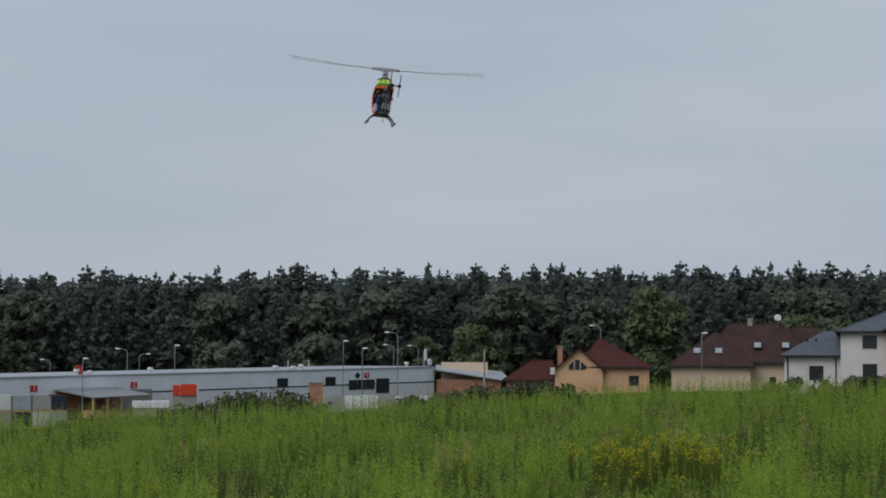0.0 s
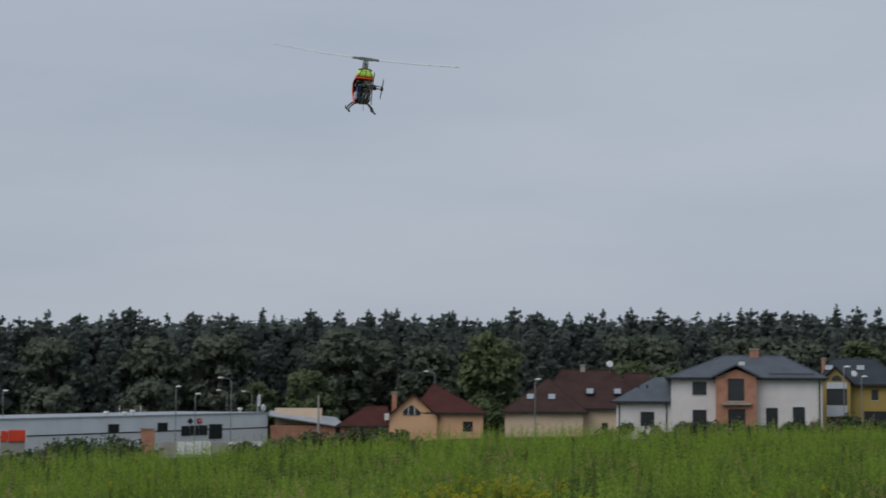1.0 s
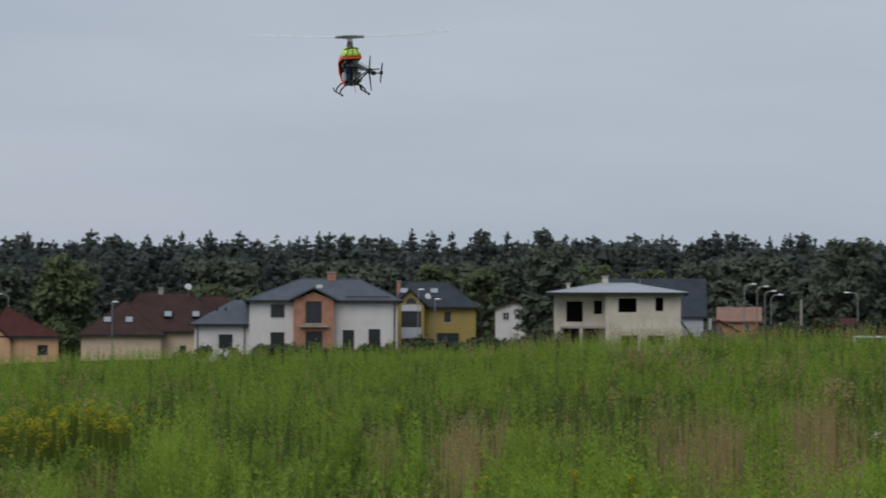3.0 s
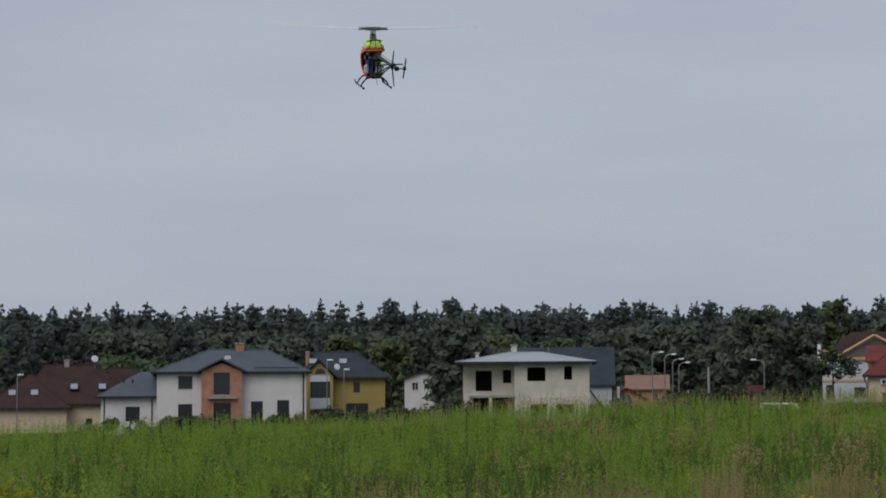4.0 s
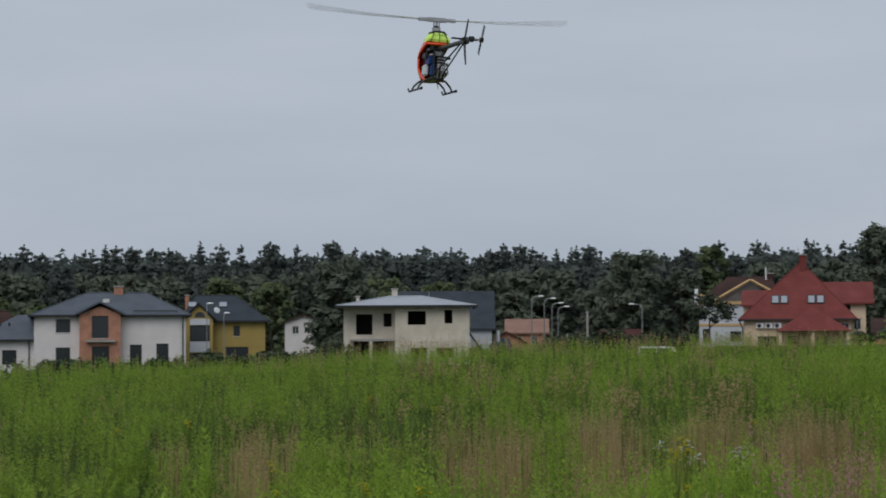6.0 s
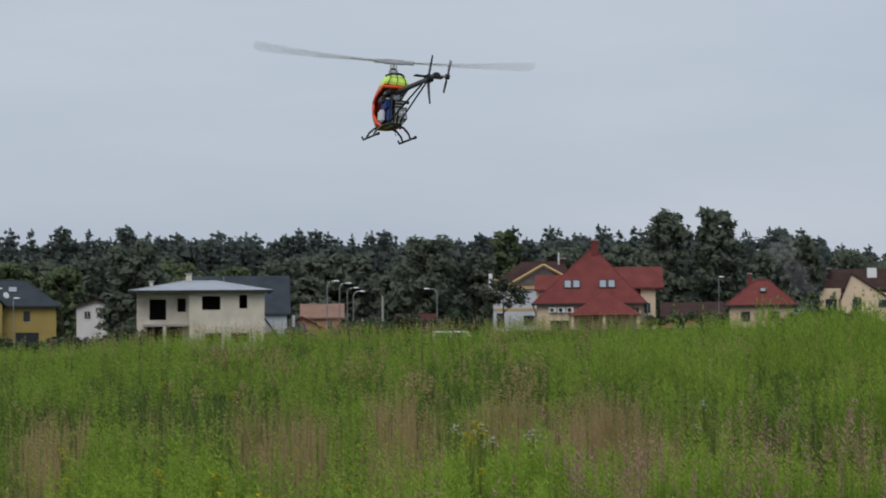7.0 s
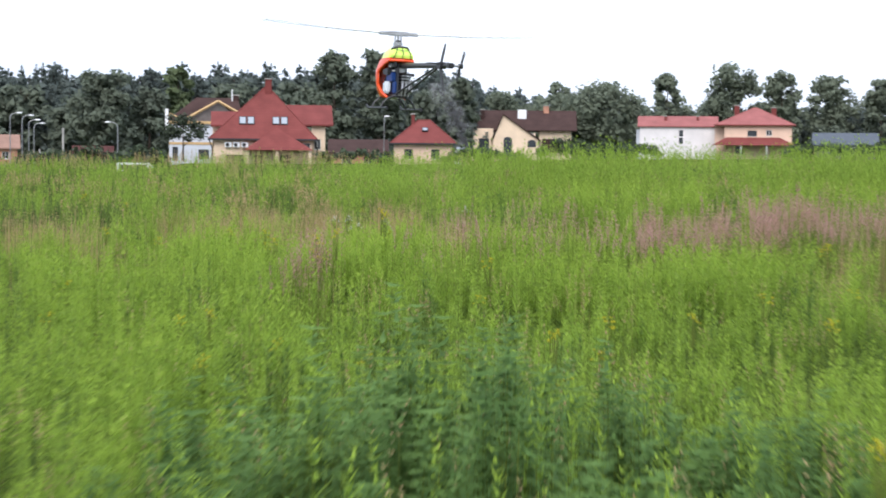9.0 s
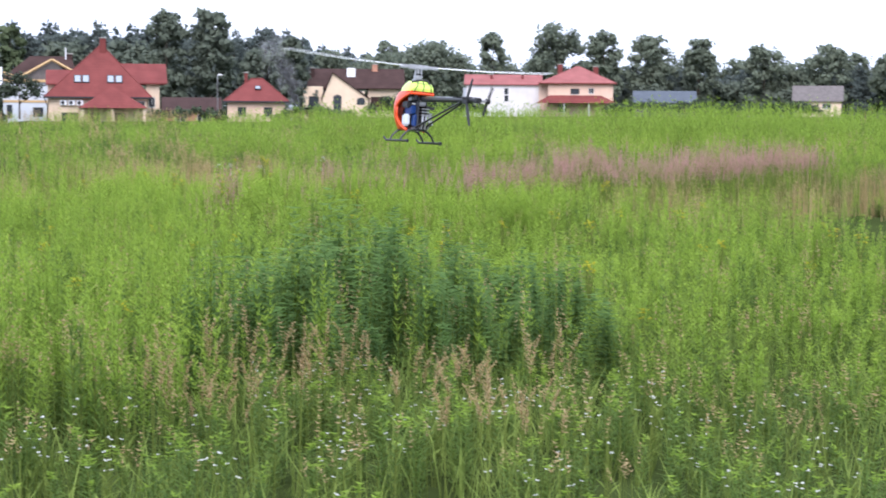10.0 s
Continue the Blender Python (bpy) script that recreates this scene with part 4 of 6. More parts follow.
def leaf_cloud(rng, centres, spread, count, size, flat=0.8, loose=0.55):
    """Small three-cornered leaf sprays scattered in clumps round centres, lying outward and upward as foliage does."""
    c = np.repeat(centres, count, axis=0)
    s = np.repeat(spread, count)[:, None]
    d = rng.normal(size=(len(c), 3))
    d /= np.linalg.norm(d, axis=1)[:, None]
    p = c + d * s * rng.uniform(0.3, 1.1, (len(c), 1)) * (1, 1, flat)
    out = d * 0.75 + (0, 0, 0.45)
    n = out + rng.normal(size=(len(c), 3)) * loose
    out += (n - out) * 0.3
    out /= np.linalg.norm(out, axis=1)[:, None]
    n /= np.linalg.norm(n, axis=1)[:, None]
    a = np.cross(n, rng.normal(size=(len(c), 3)))
    a /= np.linalg.norm(a, axis=1)[:, None]
    b = np.cross(n, a)
    z = np.repeat(np.broadcast_to(size, len(centres)), count)[:, None] * rng.uniform(0.6, 1.4, (len(c), 1))
    v = np.stack([p + a * z * 1.2, p - a * z * 0.6 + b * z * 0.75, p - a * z * 0.6 - b * z * 0.75], 1).reshape(-1, 3)
    return v, np.arange(len(v)).reshape(-1, 3), np.repeat(out, 3, axis=0)


def trunk_mesh(rng, height, radius, limbs, bark, top=0.9):
    bm = bmesh.new()
    bend = rng.uniform(-0.25, 0.25, 2)
    pts = [(bend[0] * (q ** 2), bend[1] * q, height * top * q) for q in (0, 0.25, 0.5, 0.75, 1)]
    tube(bm, pts, [radius * (1.25 - 1.1 * q) for q in (0, 0.25, 0.5, 0.75, 1)], 7)
    for tip in limbs:
        z0 = max(height * 0.2, tip[2] - 0.45 * math.hypot(tip[0], tip[1]) - 0.3)
        tube(bm, [(0, 0, z0), (tip[0] * 0.5, tip[1] * 0.5, z0 + (tip[2] - z0) * 0.65), tuple(tip)], [radius * 0.4, radius * 0.25, 0.03], 5)
    me = bpy.data.meshes.new("trunk")
    bm.to_mesh(me)
    bm.free()
    me.materials.append(bark)
    return me


def broad_crown(rng, height, width, base=0.22, clumps=46, per=42, size=0.3):
    """Centres of the clumps of a broad-leaved crown, and its leaves."""
    c, s = [], []
    for _ in range(clumps):
        q = rng.uniform(0, 1)
        z = height * (base + (0.93 - base) * q)
        reach = width / 2 * (math.sin(math.pi * (0.14 + 0.76 * q)) ** 0.6) * math.sqrt(rng.uniform(0.05, 1.0))
        a = rng.uniform(0, 2 * math.pi)
        c.append((reach * math.cos(a), reach * math.sin(a), z))
        s.append(width * rng.uniform(0.1, 0.19))
    c = np.array(c)
    v, f, n = leaf_cloud(rng, c, np.array(s), per, size)
    return c, v, f, n


def pine_crown(rng, height, width, base=0.3, levels=15, per=12, size=0.3, pointed=0.55):
    """Whorls of boughs up a narrow crown, each bough two clumps, ending in a thin leading shoot."""
    c, s, big = [], [], []
    for i in range(levels):
        q = i / levels
        z = height * (base + (1.0 - base) * q)
        reach = width / 2 * ((1 - q) ** pointed) * rng.uniform(0.7, 1.2) + 0.25
        turn, boughs = rng.uniform(0, 6.283), 5 if reach > 1.6 else 4 if reach > 0.9 else 3
        for k in range(boughs):
            a = turn + 6.283 * k / boughs + rng.uniform(-0.35, 0.35)
            far = reach * rng.uniform(0.7, 1.15)
            for u in ((0.5, 1.0) if reach > 0.8 else (0.7,)):
                c.append((far * u * math.cos(a), far * u * math.sin(a), z + rng.uniform(-0.3, 0.3) + 0.12 * far * u))
                s.append(0.2 + 0.19 * reach * rng.uniform(0.7, 1.3))
                big.append(size * min(1.0, 0.4 + 0.3 * reach))
    c = np.array(c)
    v, f, n = leaf_cloud(rng, c, np.array(s), per, np.array(big), 0.75, 0.35)
    heart = np.array([(rng.normal(0, 0.1), rng.normal(0, 0.1), height * (base + (0.9 - base) * k / 9)) for k in range(10)])
    deep = width / 2 * (1 - np.arange(10) / 10) ** pointed
    v1, f1, n1 = leaf_cloud(rng, heart, 0.12 + 0.6 * deep, 10, 0.25 + 0.28 * deep, 0.9, 0.3)
    tip = np.array([(rng.normal(0, 0.03 + 0.05 * k), rng.normal(0, 0.03 + 0.05 * k), height * (1.0 - 0.013 * k)) for k in range(5)])
    v2, f2, n2 = leaf_cloud(rng, tip, np.array([0.08 + 0.08 * k for k in range(5)]), 10, size * 0.4, 1.6)
    return c, np.concatenate([v, v1, v2]), np.concatenate([f, f1 + len(v), f2 + len(v) + len(v1)]), np.concatenate([n, n1, n2])


def make_tree(name, seed, height, width, sort, leaf, label, per=42, clumps=46, size=0.3, base=None):
    rng = np.random.default_rng(seed)
    t = new(name)
    if sort == "pine":
        c, v, f, n = pine_crown(rng, height, width, base if base is not None else 0.35, per=per, size=size)
        bark = PINE_BARK
    elif sort == "spruce":
        c, v, f, n = pine_crown(rng, height, width, base if base is not None else 0.12, per=per, size=size, pointed=0.85)
        bark = BARK
    else:
        c, v, f, n = broad_crown(rng, height, width, base if base is not None else 0.2, int(clumps * 1.5), per, size)
        bark = BARK
    tr = new("trunk", trunk_mesh(rng, height, 0.012 * height + 0.04, c[:: max(1, len(c) // 5)], bark))
    tr.parent = t
    cr = new("crown", raw_mesh("crown", v, f, [leaf], normals=n))
    cr.parent = t
    return tagged(t, label, "tree")


def spot(az, dist, eye=(0, 0)):
    x, y = eye[0] + dist * math.sin(radians(az)), eye[1] + dist * math.cos(radians(az))
    return x, y, ground_z(x, y)


def put(ob, az, dist, turn=0, dz=0.0, eye=(0, 0)):
    x, y, z = spot(az, dist, eye)
    ob.matrix_basis = pose(x, y, z + dz, 0, 0, turn)
    return ob


TALL = (18.2, 19.0, 18.8, 20.2, 17.8, 19.6, 14.0, 15.5)


def wood_top(az):
    """The height of the wood's top edge, by azimuth."""
    return float(np.interp(az, (-40, -30, -20, 3, 6, 8, 10, 14, 20, 22.5, 26, 45), (15.3, 15.7, 17.0, 17.6, 17.3, 16.9, 17.2, 18.8, 19.4, 17.4, 14.6, 13.8)))


def forest():
    rng = random.Random(5)
    kinds = []
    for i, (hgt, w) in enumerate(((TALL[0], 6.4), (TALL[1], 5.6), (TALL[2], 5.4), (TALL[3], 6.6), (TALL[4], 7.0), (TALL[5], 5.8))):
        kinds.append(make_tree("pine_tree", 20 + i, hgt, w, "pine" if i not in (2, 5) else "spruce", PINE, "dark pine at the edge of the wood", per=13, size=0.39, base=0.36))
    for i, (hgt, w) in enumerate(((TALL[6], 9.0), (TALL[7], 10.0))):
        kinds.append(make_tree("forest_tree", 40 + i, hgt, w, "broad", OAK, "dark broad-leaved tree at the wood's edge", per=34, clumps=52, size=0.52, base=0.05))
    used = set()
    for row, dist in enumerate((292, 304, 318)):
        az = -37.0 + row * 0.3
        while az < 44:
            if row == 0:
                k = rng.choice((0, 4, 6, 7, 6, 4, 2))
            else:
                k = rng.choice((0, 1, 2, 3, 4, 5))
            d = dist + rng.uniform(-5, 5) + (90 if az > 21 else 45 * max(0, (az - 8) / 13))
            x, y, z = spot(az, d)
            m = pose(x, y, wood_top(az) - TALL[k] + (rng.uniform(-2.2, 0.5) if row else rng.uniform(-5, -3)), 0, 0, rng.uniform(0, 360))
            if k in used:
                tagged(copy_thing(kinds[k], m), group="trees of the wood")
            else:
                kinds[k].matrix_basis = m
                tagged(kinds[k], group="trees of the wood")
                used.add(k)
            az += rng.uniform(0.27, 0.62) * (1.0 if row else 2.4)


def near_trees():
    """Broad-leaved trees and pines standing before the wood, among the houses."""
    spec = [  # azimuth, distance, height, width, sort, leaf, clumps
        (-13.7, 268, 13.5, 9.0, "broad", LIME, 60), (-19.0, 275, 9.6, 7.0, "broad", LIME, 44), (-20.5, 278, 8.6, 5.5, "broad", LIME, 36),
        (-15.4, 280, 12.5, 8.5, "broad", OAK, 56), (-26.5, 270, 8.0, 7.0, "broad", OAK, 40), (-23.7, 276, 9.0, 7.5, "broad", OAK, 44),
        (-9.5, 262, 9.0, 7.0, "broad", LIME, 40), (-8.2, 265, 8.2, 5.0, "broad", LIME, 36), (-4.6, 270, 12.5, 8.5, "broad", OAK, 56),
        (-2.8, 262, 12.0, 6.5, "broad", LIME, 48), (-1.4, 258, 11.5, 5.5, "broad", LIME, 44), (0.6, 228, 13.5, 7.0, "broad", OAK, 60),
        (2.0, 240, 11.0, 6.5, "broad", LIME, 44), (3.6, 262, 11.0, 6.0, "broad", LIME, 44), (5.9, 262, 9.0, 6.0, "broad", OAK, 40),
        (9.4, 262, 13.6, 9.0, "broad", OAK, 70), (8.3, 272, 9.0, 6.5, "broad", OAK, 40), (10.8, 266, 11.0, 6.0, "broad", OAK, 46),
        (11.7, 268, 14.2, 5.0, "broad", LIME, 34), (13.2, 272, 11.0, 7.0, "broad", OAK, 44),
        (16.5, 262, 16.2, 6.5, "broad", OAK, 64), (17.9, 262, 16.4, 6.0, "broad", OAK, 64), (19.4, 290, 11.0, 6.0, "broad", OAK, 46),
        (20.4, 285, 13.0, 5.5, "broad", OAK, 50)]
    for i, (az, d, hgt, w, sort, leaf, clumps) in enumerate(spec):
        t = make_tree("broadleaf_tree", 100 + i, hgt, w, sort, leaf,
                      "light green broad-leaved tree behind the houses" if leaf is LIME else "dark broad-leaved tree behind the houses", per=52, clumps=clumps, size=0.42, base=0.08)
        put(t, az, d, 37 * i, dz=0.2)
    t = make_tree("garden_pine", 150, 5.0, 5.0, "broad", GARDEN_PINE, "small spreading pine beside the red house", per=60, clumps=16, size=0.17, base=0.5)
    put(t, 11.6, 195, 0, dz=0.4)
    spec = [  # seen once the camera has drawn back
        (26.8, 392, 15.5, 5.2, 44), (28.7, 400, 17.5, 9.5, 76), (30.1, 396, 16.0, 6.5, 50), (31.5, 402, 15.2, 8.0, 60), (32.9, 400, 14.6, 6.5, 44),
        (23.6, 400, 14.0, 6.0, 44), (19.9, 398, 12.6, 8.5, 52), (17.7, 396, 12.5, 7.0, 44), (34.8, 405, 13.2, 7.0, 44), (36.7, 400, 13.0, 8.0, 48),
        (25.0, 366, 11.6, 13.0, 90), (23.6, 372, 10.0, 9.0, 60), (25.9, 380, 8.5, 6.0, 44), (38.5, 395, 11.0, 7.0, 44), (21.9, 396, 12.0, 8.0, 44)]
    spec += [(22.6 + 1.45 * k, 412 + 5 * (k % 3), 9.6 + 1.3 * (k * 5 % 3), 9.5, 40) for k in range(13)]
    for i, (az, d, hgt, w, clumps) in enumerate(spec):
        t = make_tree("tall_tree", 200 + i, hgt, w * 1.2, "broad", HAZED_LEAVES, "tall tree behind the far houses, leaves paled for haze", per=46, clumps=clumps, size=0.44, base=0.1)
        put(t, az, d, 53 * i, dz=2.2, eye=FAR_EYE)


def understory():
    """The dark leaf mass inside the wood, behind its first trees."""
    rng = np.random.default_rng(77)
    n = 4200
    az = rng.uniform(-39, 45, n)
    d = 312 + rng.uniform(-14, 22, n) + np.where(az > 21, 90, 45 * np.clip((az - 8) / 13, 0, 1))
    x, y = d * np.sin(np.radians(az)), d * np.cos(np.radians(az))
    top = np.array([wood_top(a) for a in az])
    z = np.array([ground_z(a, b) for a, b in zip(x, y)])
    z = z + rng.uniform(0, 1, n) ** 0.7 * (top - 3.1 - z)
    v, f, normals = leaf_cloud(rng, np.stack([x, y, z], 1), rng.uniform(1.5, 2.6, n), 30, 0.7)
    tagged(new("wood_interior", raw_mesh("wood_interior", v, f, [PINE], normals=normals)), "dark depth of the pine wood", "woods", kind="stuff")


forest()
understory()
near_trees()


# ---- street lamps, vehicles and yard things ----
def street_lamp(az, dist, height, reach, label="grey street lamp with white curved-arm head", z=None):
    lamp = new("street_lamp")
    x, y, gz = spot(az, dist)
    lamp.matrix_basis = pose(x, y, gz if z is None else z, 0, 0, -az)
    arm = [(0, 0, 0), (0, 0, height - 0.5), (reach * 0.15, 0, height - 0.15), (reach * 0.5, 0, height), (reach, 0, height + 0.03)]
    part("pole", one_tube(arm, [0.08, 0.055, 0.045, 0.04, 0.04]), STEEL, lamp)
    s = 1 if reach > 0 else -1
    bm = bmesh.new()
    bmesh.ops.create_uvsphere(bm, u_segments=10, v_segments=6, radius=0.32)
    bm.transform(Matrix.Translation((reach + s * 0.2, 0, height + 0.04)) @ Matrix.Diagonal((1.1, 0.5, 0.32, 1)))
    part("head", bm, LAMP_WHITE, lamp, smooth=True)
    return tagged(lamp, label, "street lamp", "street lamps")


for az, dist, top, reach in ((-31.52, 250, 1.2, -0.8), (-30.58, 205, 1.4, 0.1), (-29.3, 240, 2.6, -1.0), (-28.95, 262, 2.0, 1.0), (-27.92, 230, 3.0, 0.1),
                             (-22.95, 215, 3.5, 0.1), (-22.38, 215, 2.7, 0.1), (-21.45, 270, 3.5, -1.0), (-21.33, 215, 4.5, -1.0), (-20.72, 275, 3.4, -1.0),
                             (-20.1, 280, 3.4, -1.0), (-15.3, 240, 5.8, -0.9), (-12.32, 195, 4.3, 0.1), (-3.3, 182, 5.4, 0.1), (-2.8, 195, 4.7, 0.1),
                             (6.35, 205, 6.5, 0.8), (6.72, 207, 6.3, 0.8), (6.95, 212, 5.9, 0.8), (7.13, 217, 5.6, 0.8), (9.62, 205, 5.6, -0.9), (17.97, 215, 6.8, 0.1)):
    x, y, gz = spot(az, dist)
    street_lamp(az, dist, top - gz + 0.3, reach)

for az, dist, top in ((8.0, 215, 5.4), (-18.75, 255, 3.2), (7.4, 240, 3.0)):
    x, y, gz = spot(az, dist)
    p = part("utility_pole", one_tube([(0, 0, 0), (0, 0, top - gz)], [0.16, 0.11]), CONCRETE)
    p.matrix_basis = pose(x, y, gz, 0, 0, -az)
    tagged(p, "plain grey concrete utility pole", "pole")


def van(az, dist, label, paint=LAMP_WHITE):
    v = placed("parked_van", az, dist, label, "van")
    prof = [(-2.4, 0.4), (2.3, 0.4), (2.45, 0.95), (1.7, 1.15), (1.0, 1.95), (-2.3, 2.0)]
    n = len(prof)
    bm = solid([(x, 0, z) for x, z in prof] + [(x, 1.8, z) for x, z in prof],
               [tuple(range(n)), tuple(range(2 * n - 1, n - 1, -1))] + [(i, (i + 1) % n, n + (i + 1) % n, n + i) for i in range(n)])
    bmesh.ops.bevel(bm, geom=bm.edges[:], offset=0.06, segments=2, affect="EDGES")
    part("body", bm, paint, v)
    for x0, x1 in ((-2.1, -0.6), (-0.5, 0.7)):
        part("side_window", one_box(x0, x1, -0.02, 0.01, 1.25, 1.8), GLASS, v)
    for x in (-1.5, 1.5):
        for y in (-0.02, 1.65):
            w = part("wheel", one_tube([(x, y, 0.33), (x, y + 0.18, 0.33)], 0.33, 14), DARK_TRIM, v)
            part("rim", one_tube([(x, y - 0.01, 0.33), (x, y + 0.05, 0.33)], 0.18, 10), STEEL, w)
    return v


van(10.2, 185, "white van parked behind the field's edge").location.z -= 1.35


def yard():
    h = placed("container_stack", -27.6, 212, "orange-red tarpaulin covered load", "container", z=-3.6)
    part("cover", one_box(-0.55, 1.25, 0, 2.4, 1.35, 2.6, 0.06), SHEET_RED, h)
    part("cover", one_box(-1.35, -0.6, 0.1, 2.4, 1.35, 2.5, 0.06), SHEET_RED, h)
    part("base", one_box(-1.35, 1.25, 0.2, 2.2, -1.0, 1.34), CONCRETE, h)
    part("white_edge", one_box(1.26, 1.4, 0.1, 2.3, 1.35, 2.55), LAMP_WHITE, h)
    w = placed("white_container", -28.6, 200, "low white storage container in the yard", "container", z=-3.9)
    part("body", one_box(-1.9, 1.9, 0, 1.6, 0.6, 1.35, 0.05), LAMP_WHITE, w)
    part("base", one_box(-1.8, 1.8, 0.1, 1.5, -0.8, 0.59), CONCRETE, w)
    for i, (az, w) in enumerate(((-33.4, 1.5), (-32.85, 1.5), (-32.3, 1.6), (-31.75, 1.5), (-31.25, 1.4))):
        p = placed("pallet_stack", az, 178, "shrink-wrapped pallet stack in the store's yard", "pallet stack", z=-4.6, group="pallet stacks")
        for k in range(2):
            part("wrapped_load", one_box(-w / 2, w / 2, 0, 1.2, 0.2 + k * 1.5, 1.55 + k * 1.5, 0.06), (LEAD, CONCRETE, BLUE_BLACK, LIGHT_TRIM)[(i + 2 * k) % 4], p)
            part("pallet", one_box(-w / 2, w / 2, 0, 1.2, 0.05 + k * 1.5, 0.19 + k * 1.5), TIMBER, p)
    f = placed("yard_wall", -21.9, 205, "long white low wall with boards in front of the store", "wall", z=-3.6)
    for k in range(6):
        part("wall_panel", one_box(-5.4 + k * 1.8, -3.65 + k * 1.8, 0, 0.2, 0.2, 1.5 + 0.06 * (k % 3)), LAMP_WHITE if k % 3 else CONCRETE, f)
    part("footing", one_box(-5.6, 5.6, -0.1, 0.3, -0.8, 0.18), CONCRETE, f)
    b = placed("brick_kiosk", -23.75, 225, "small red brick kiosk by the store", "kiosk", z=-3.6)
    part("wall", one_box(-0.8, 0.8, 0, 1.6, -0.5, 2.6), BRICK, b)
    part("cap", one_box(-0.9, 0.9, -0.1, 1.7, 2.6, 2.75), CONCRETE, b)


yard()


def bush(name, seed, az, dist, w, hgt, label, leaf=HEDGE, dz=0.0, eye=(0, 0)):
    rng = np.random.default_rng(seed)
    n = int(10 + w * 3)
    c = np.stack([rng.uniform(-w / 2, w / 2, n), rng.uniform(-1.2, 1.2, n), rng.uniform(0.2, 0.75, n) * hgt], 1)
    c[:, 2] *= 1 - 0.5 * np.abs(c[:, 0] / (w / 2)) ** 2
    v, f, normals = leaf_cloud(rng, c, rng.uniform(0.2, 0.36, n) * hgt, 60, 0.2)
    b = new(name, raw_mesh(name, v, f, [leaf], normals=normals))
    x, y, z = spot(az, dist, eye)
    b.matrix_basis = pose(x, y, z + dz, 0, 0, -az)
    tagged(b, label, "bush")


for i, (az, d, w, hgt) in enumerate(((-26.0, 165, 9, 3.4), (-24.9, 168, 8, 3.8), (-27.3, 160, 7, 2.6), (-20.2, 170, 9, 2.6), (-18.6, 172, 9, 2.6), (-17.0, 170, 8, 2.4),
                                    (-30.4, 150, 5, 2.4), (-8.6, 158, 11, 2.1), (-6.0, 158, 12, 2.2), (-3.4, 158, 11, 2.5), (-1.0, 160, 10, 2.7), (0.4, 165, 5, 3.6),
                                    (5.2, 180, 8, 2.6), (7.6, 195, 9, 2.8), (8.8, 190, 6, 3.2), (10.4, 192, 4, 2.6), (16.9, 190, 8, 1.8), (21.0, 195, 9, 2.0), (-28.6, 150, 6, 2.0), (-29.6, 152, 5, 1.9))):
    bush("hedge_bush", 300 + i, az, d, w, hgt, "dark green hedge bush at the field's far edge", dz=0.1)
for i, (az, d, w, hgt) in enumerate(((23.8, 300, 9, 3.6), (25.0, 305, 8, 3.2), (26.0, 300, 7, 2.6), (31.5, 310, 12, 3.0), (33.5, 315, 14, 3.2), (36.0, 310, 12, 3.0), (18.2, 300, 10, 2.4))):
    bush("hedge_bush", 340 + i, az, d, w, hgt, "dark green bush before the far houses", dz=0.4)


# ---- thin bonfire smoke between the cottages ----
def smoke_material():
    m = bpy.data.materials.new("thin_grey_smoke")
    m.use_nodes = True
    n, l = m.node_tree.nodes, m.node_tree.links
    n.clear()
    o, mix = n.new("ShaderNodeOutputMaterial"), n.new("ShaderNodeMixShader")
    clear, grey = n.new("ShaderNodeBsdfTransparent"), n.new("ShaderNodeBsdfDiffuse")
    grey.inputs["Color"].default_value = (0.82, 0.84, 0.87, 1)
    mix.inputs[0].default_value = 0.024
    l.new(clear.outputs[0], mix.inputs[1])
    l.new(grey.outputs[0], mix.inputs[2])
    l.new(mix.outputs[0], o.inputs["Surface"])
    return m


def smoke():
    """Puffs of many faint flakes, one above the other, thinning and leaning as they rise."""
    rng, grey, puffs = np.random.default_rng(91), smoke_material(), []
    x, y, z = spot(20.6, 236)
    for k in range(5):
        wide = 0.4 + 0.27 * k
        c = np.stack([rng.normal(0, wide * 0.5, 20), rng.normal(0, wide * 0.5, 20), rng.normal(0, 1.0, 20)], 1)
        v, f, _ = leaf_cloud(rng, c, rng.uniform(0.4, 0.9, 20) * wide, 48 - 8 * k, 0.22 + 0.05 * k, 1.3, 1.0)
        puff = tagged(new("smoke_puff", raw_mesh("smoke_puff", v, f, [grey])), "thin pale grey bonfire smoke drifting up", "smoke", kind="stuff")
        puffs.append((puff, x - 0.3 * k - 0.16 * k * k, y, z + 1.2 + 1.9 * k))
    return puffs


PUFFS = smoke()


# ---- the meadow: tall weeds and grasses ----
def leaf_material(name, low, high, light=0.35):
    return material(name, low, rough=0.75, vary=0.0, scale=1.0, fine=6.0, bump=0, island=0.35, through_light=light, second=high, spec=0.05)


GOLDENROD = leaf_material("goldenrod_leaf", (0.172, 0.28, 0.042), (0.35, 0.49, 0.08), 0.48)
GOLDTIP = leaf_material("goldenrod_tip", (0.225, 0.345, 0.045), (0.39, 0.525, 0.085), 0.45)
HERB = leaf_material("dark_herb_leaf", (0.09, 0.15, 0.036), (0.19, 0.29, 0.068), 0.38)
MUGWORT = leaf_material("mugwort_leaf", (0.07, 0.145, 0.04), (0.18, 0.29, 0.085), 0.3)
GRASS = leaf_material("meadow_grass", (0.11, 0.17, 0.035), (0.27, 0.35, 0.085))
DRY = leaf_material("dry_grass", (0.3, 0.22, 0.1), (0.58, 0.44, 0.24))
PLUME = leaf_material("purple_grass_plume", (0.37, 0.2, 0.17), (0.57, 0.36, 0.31))
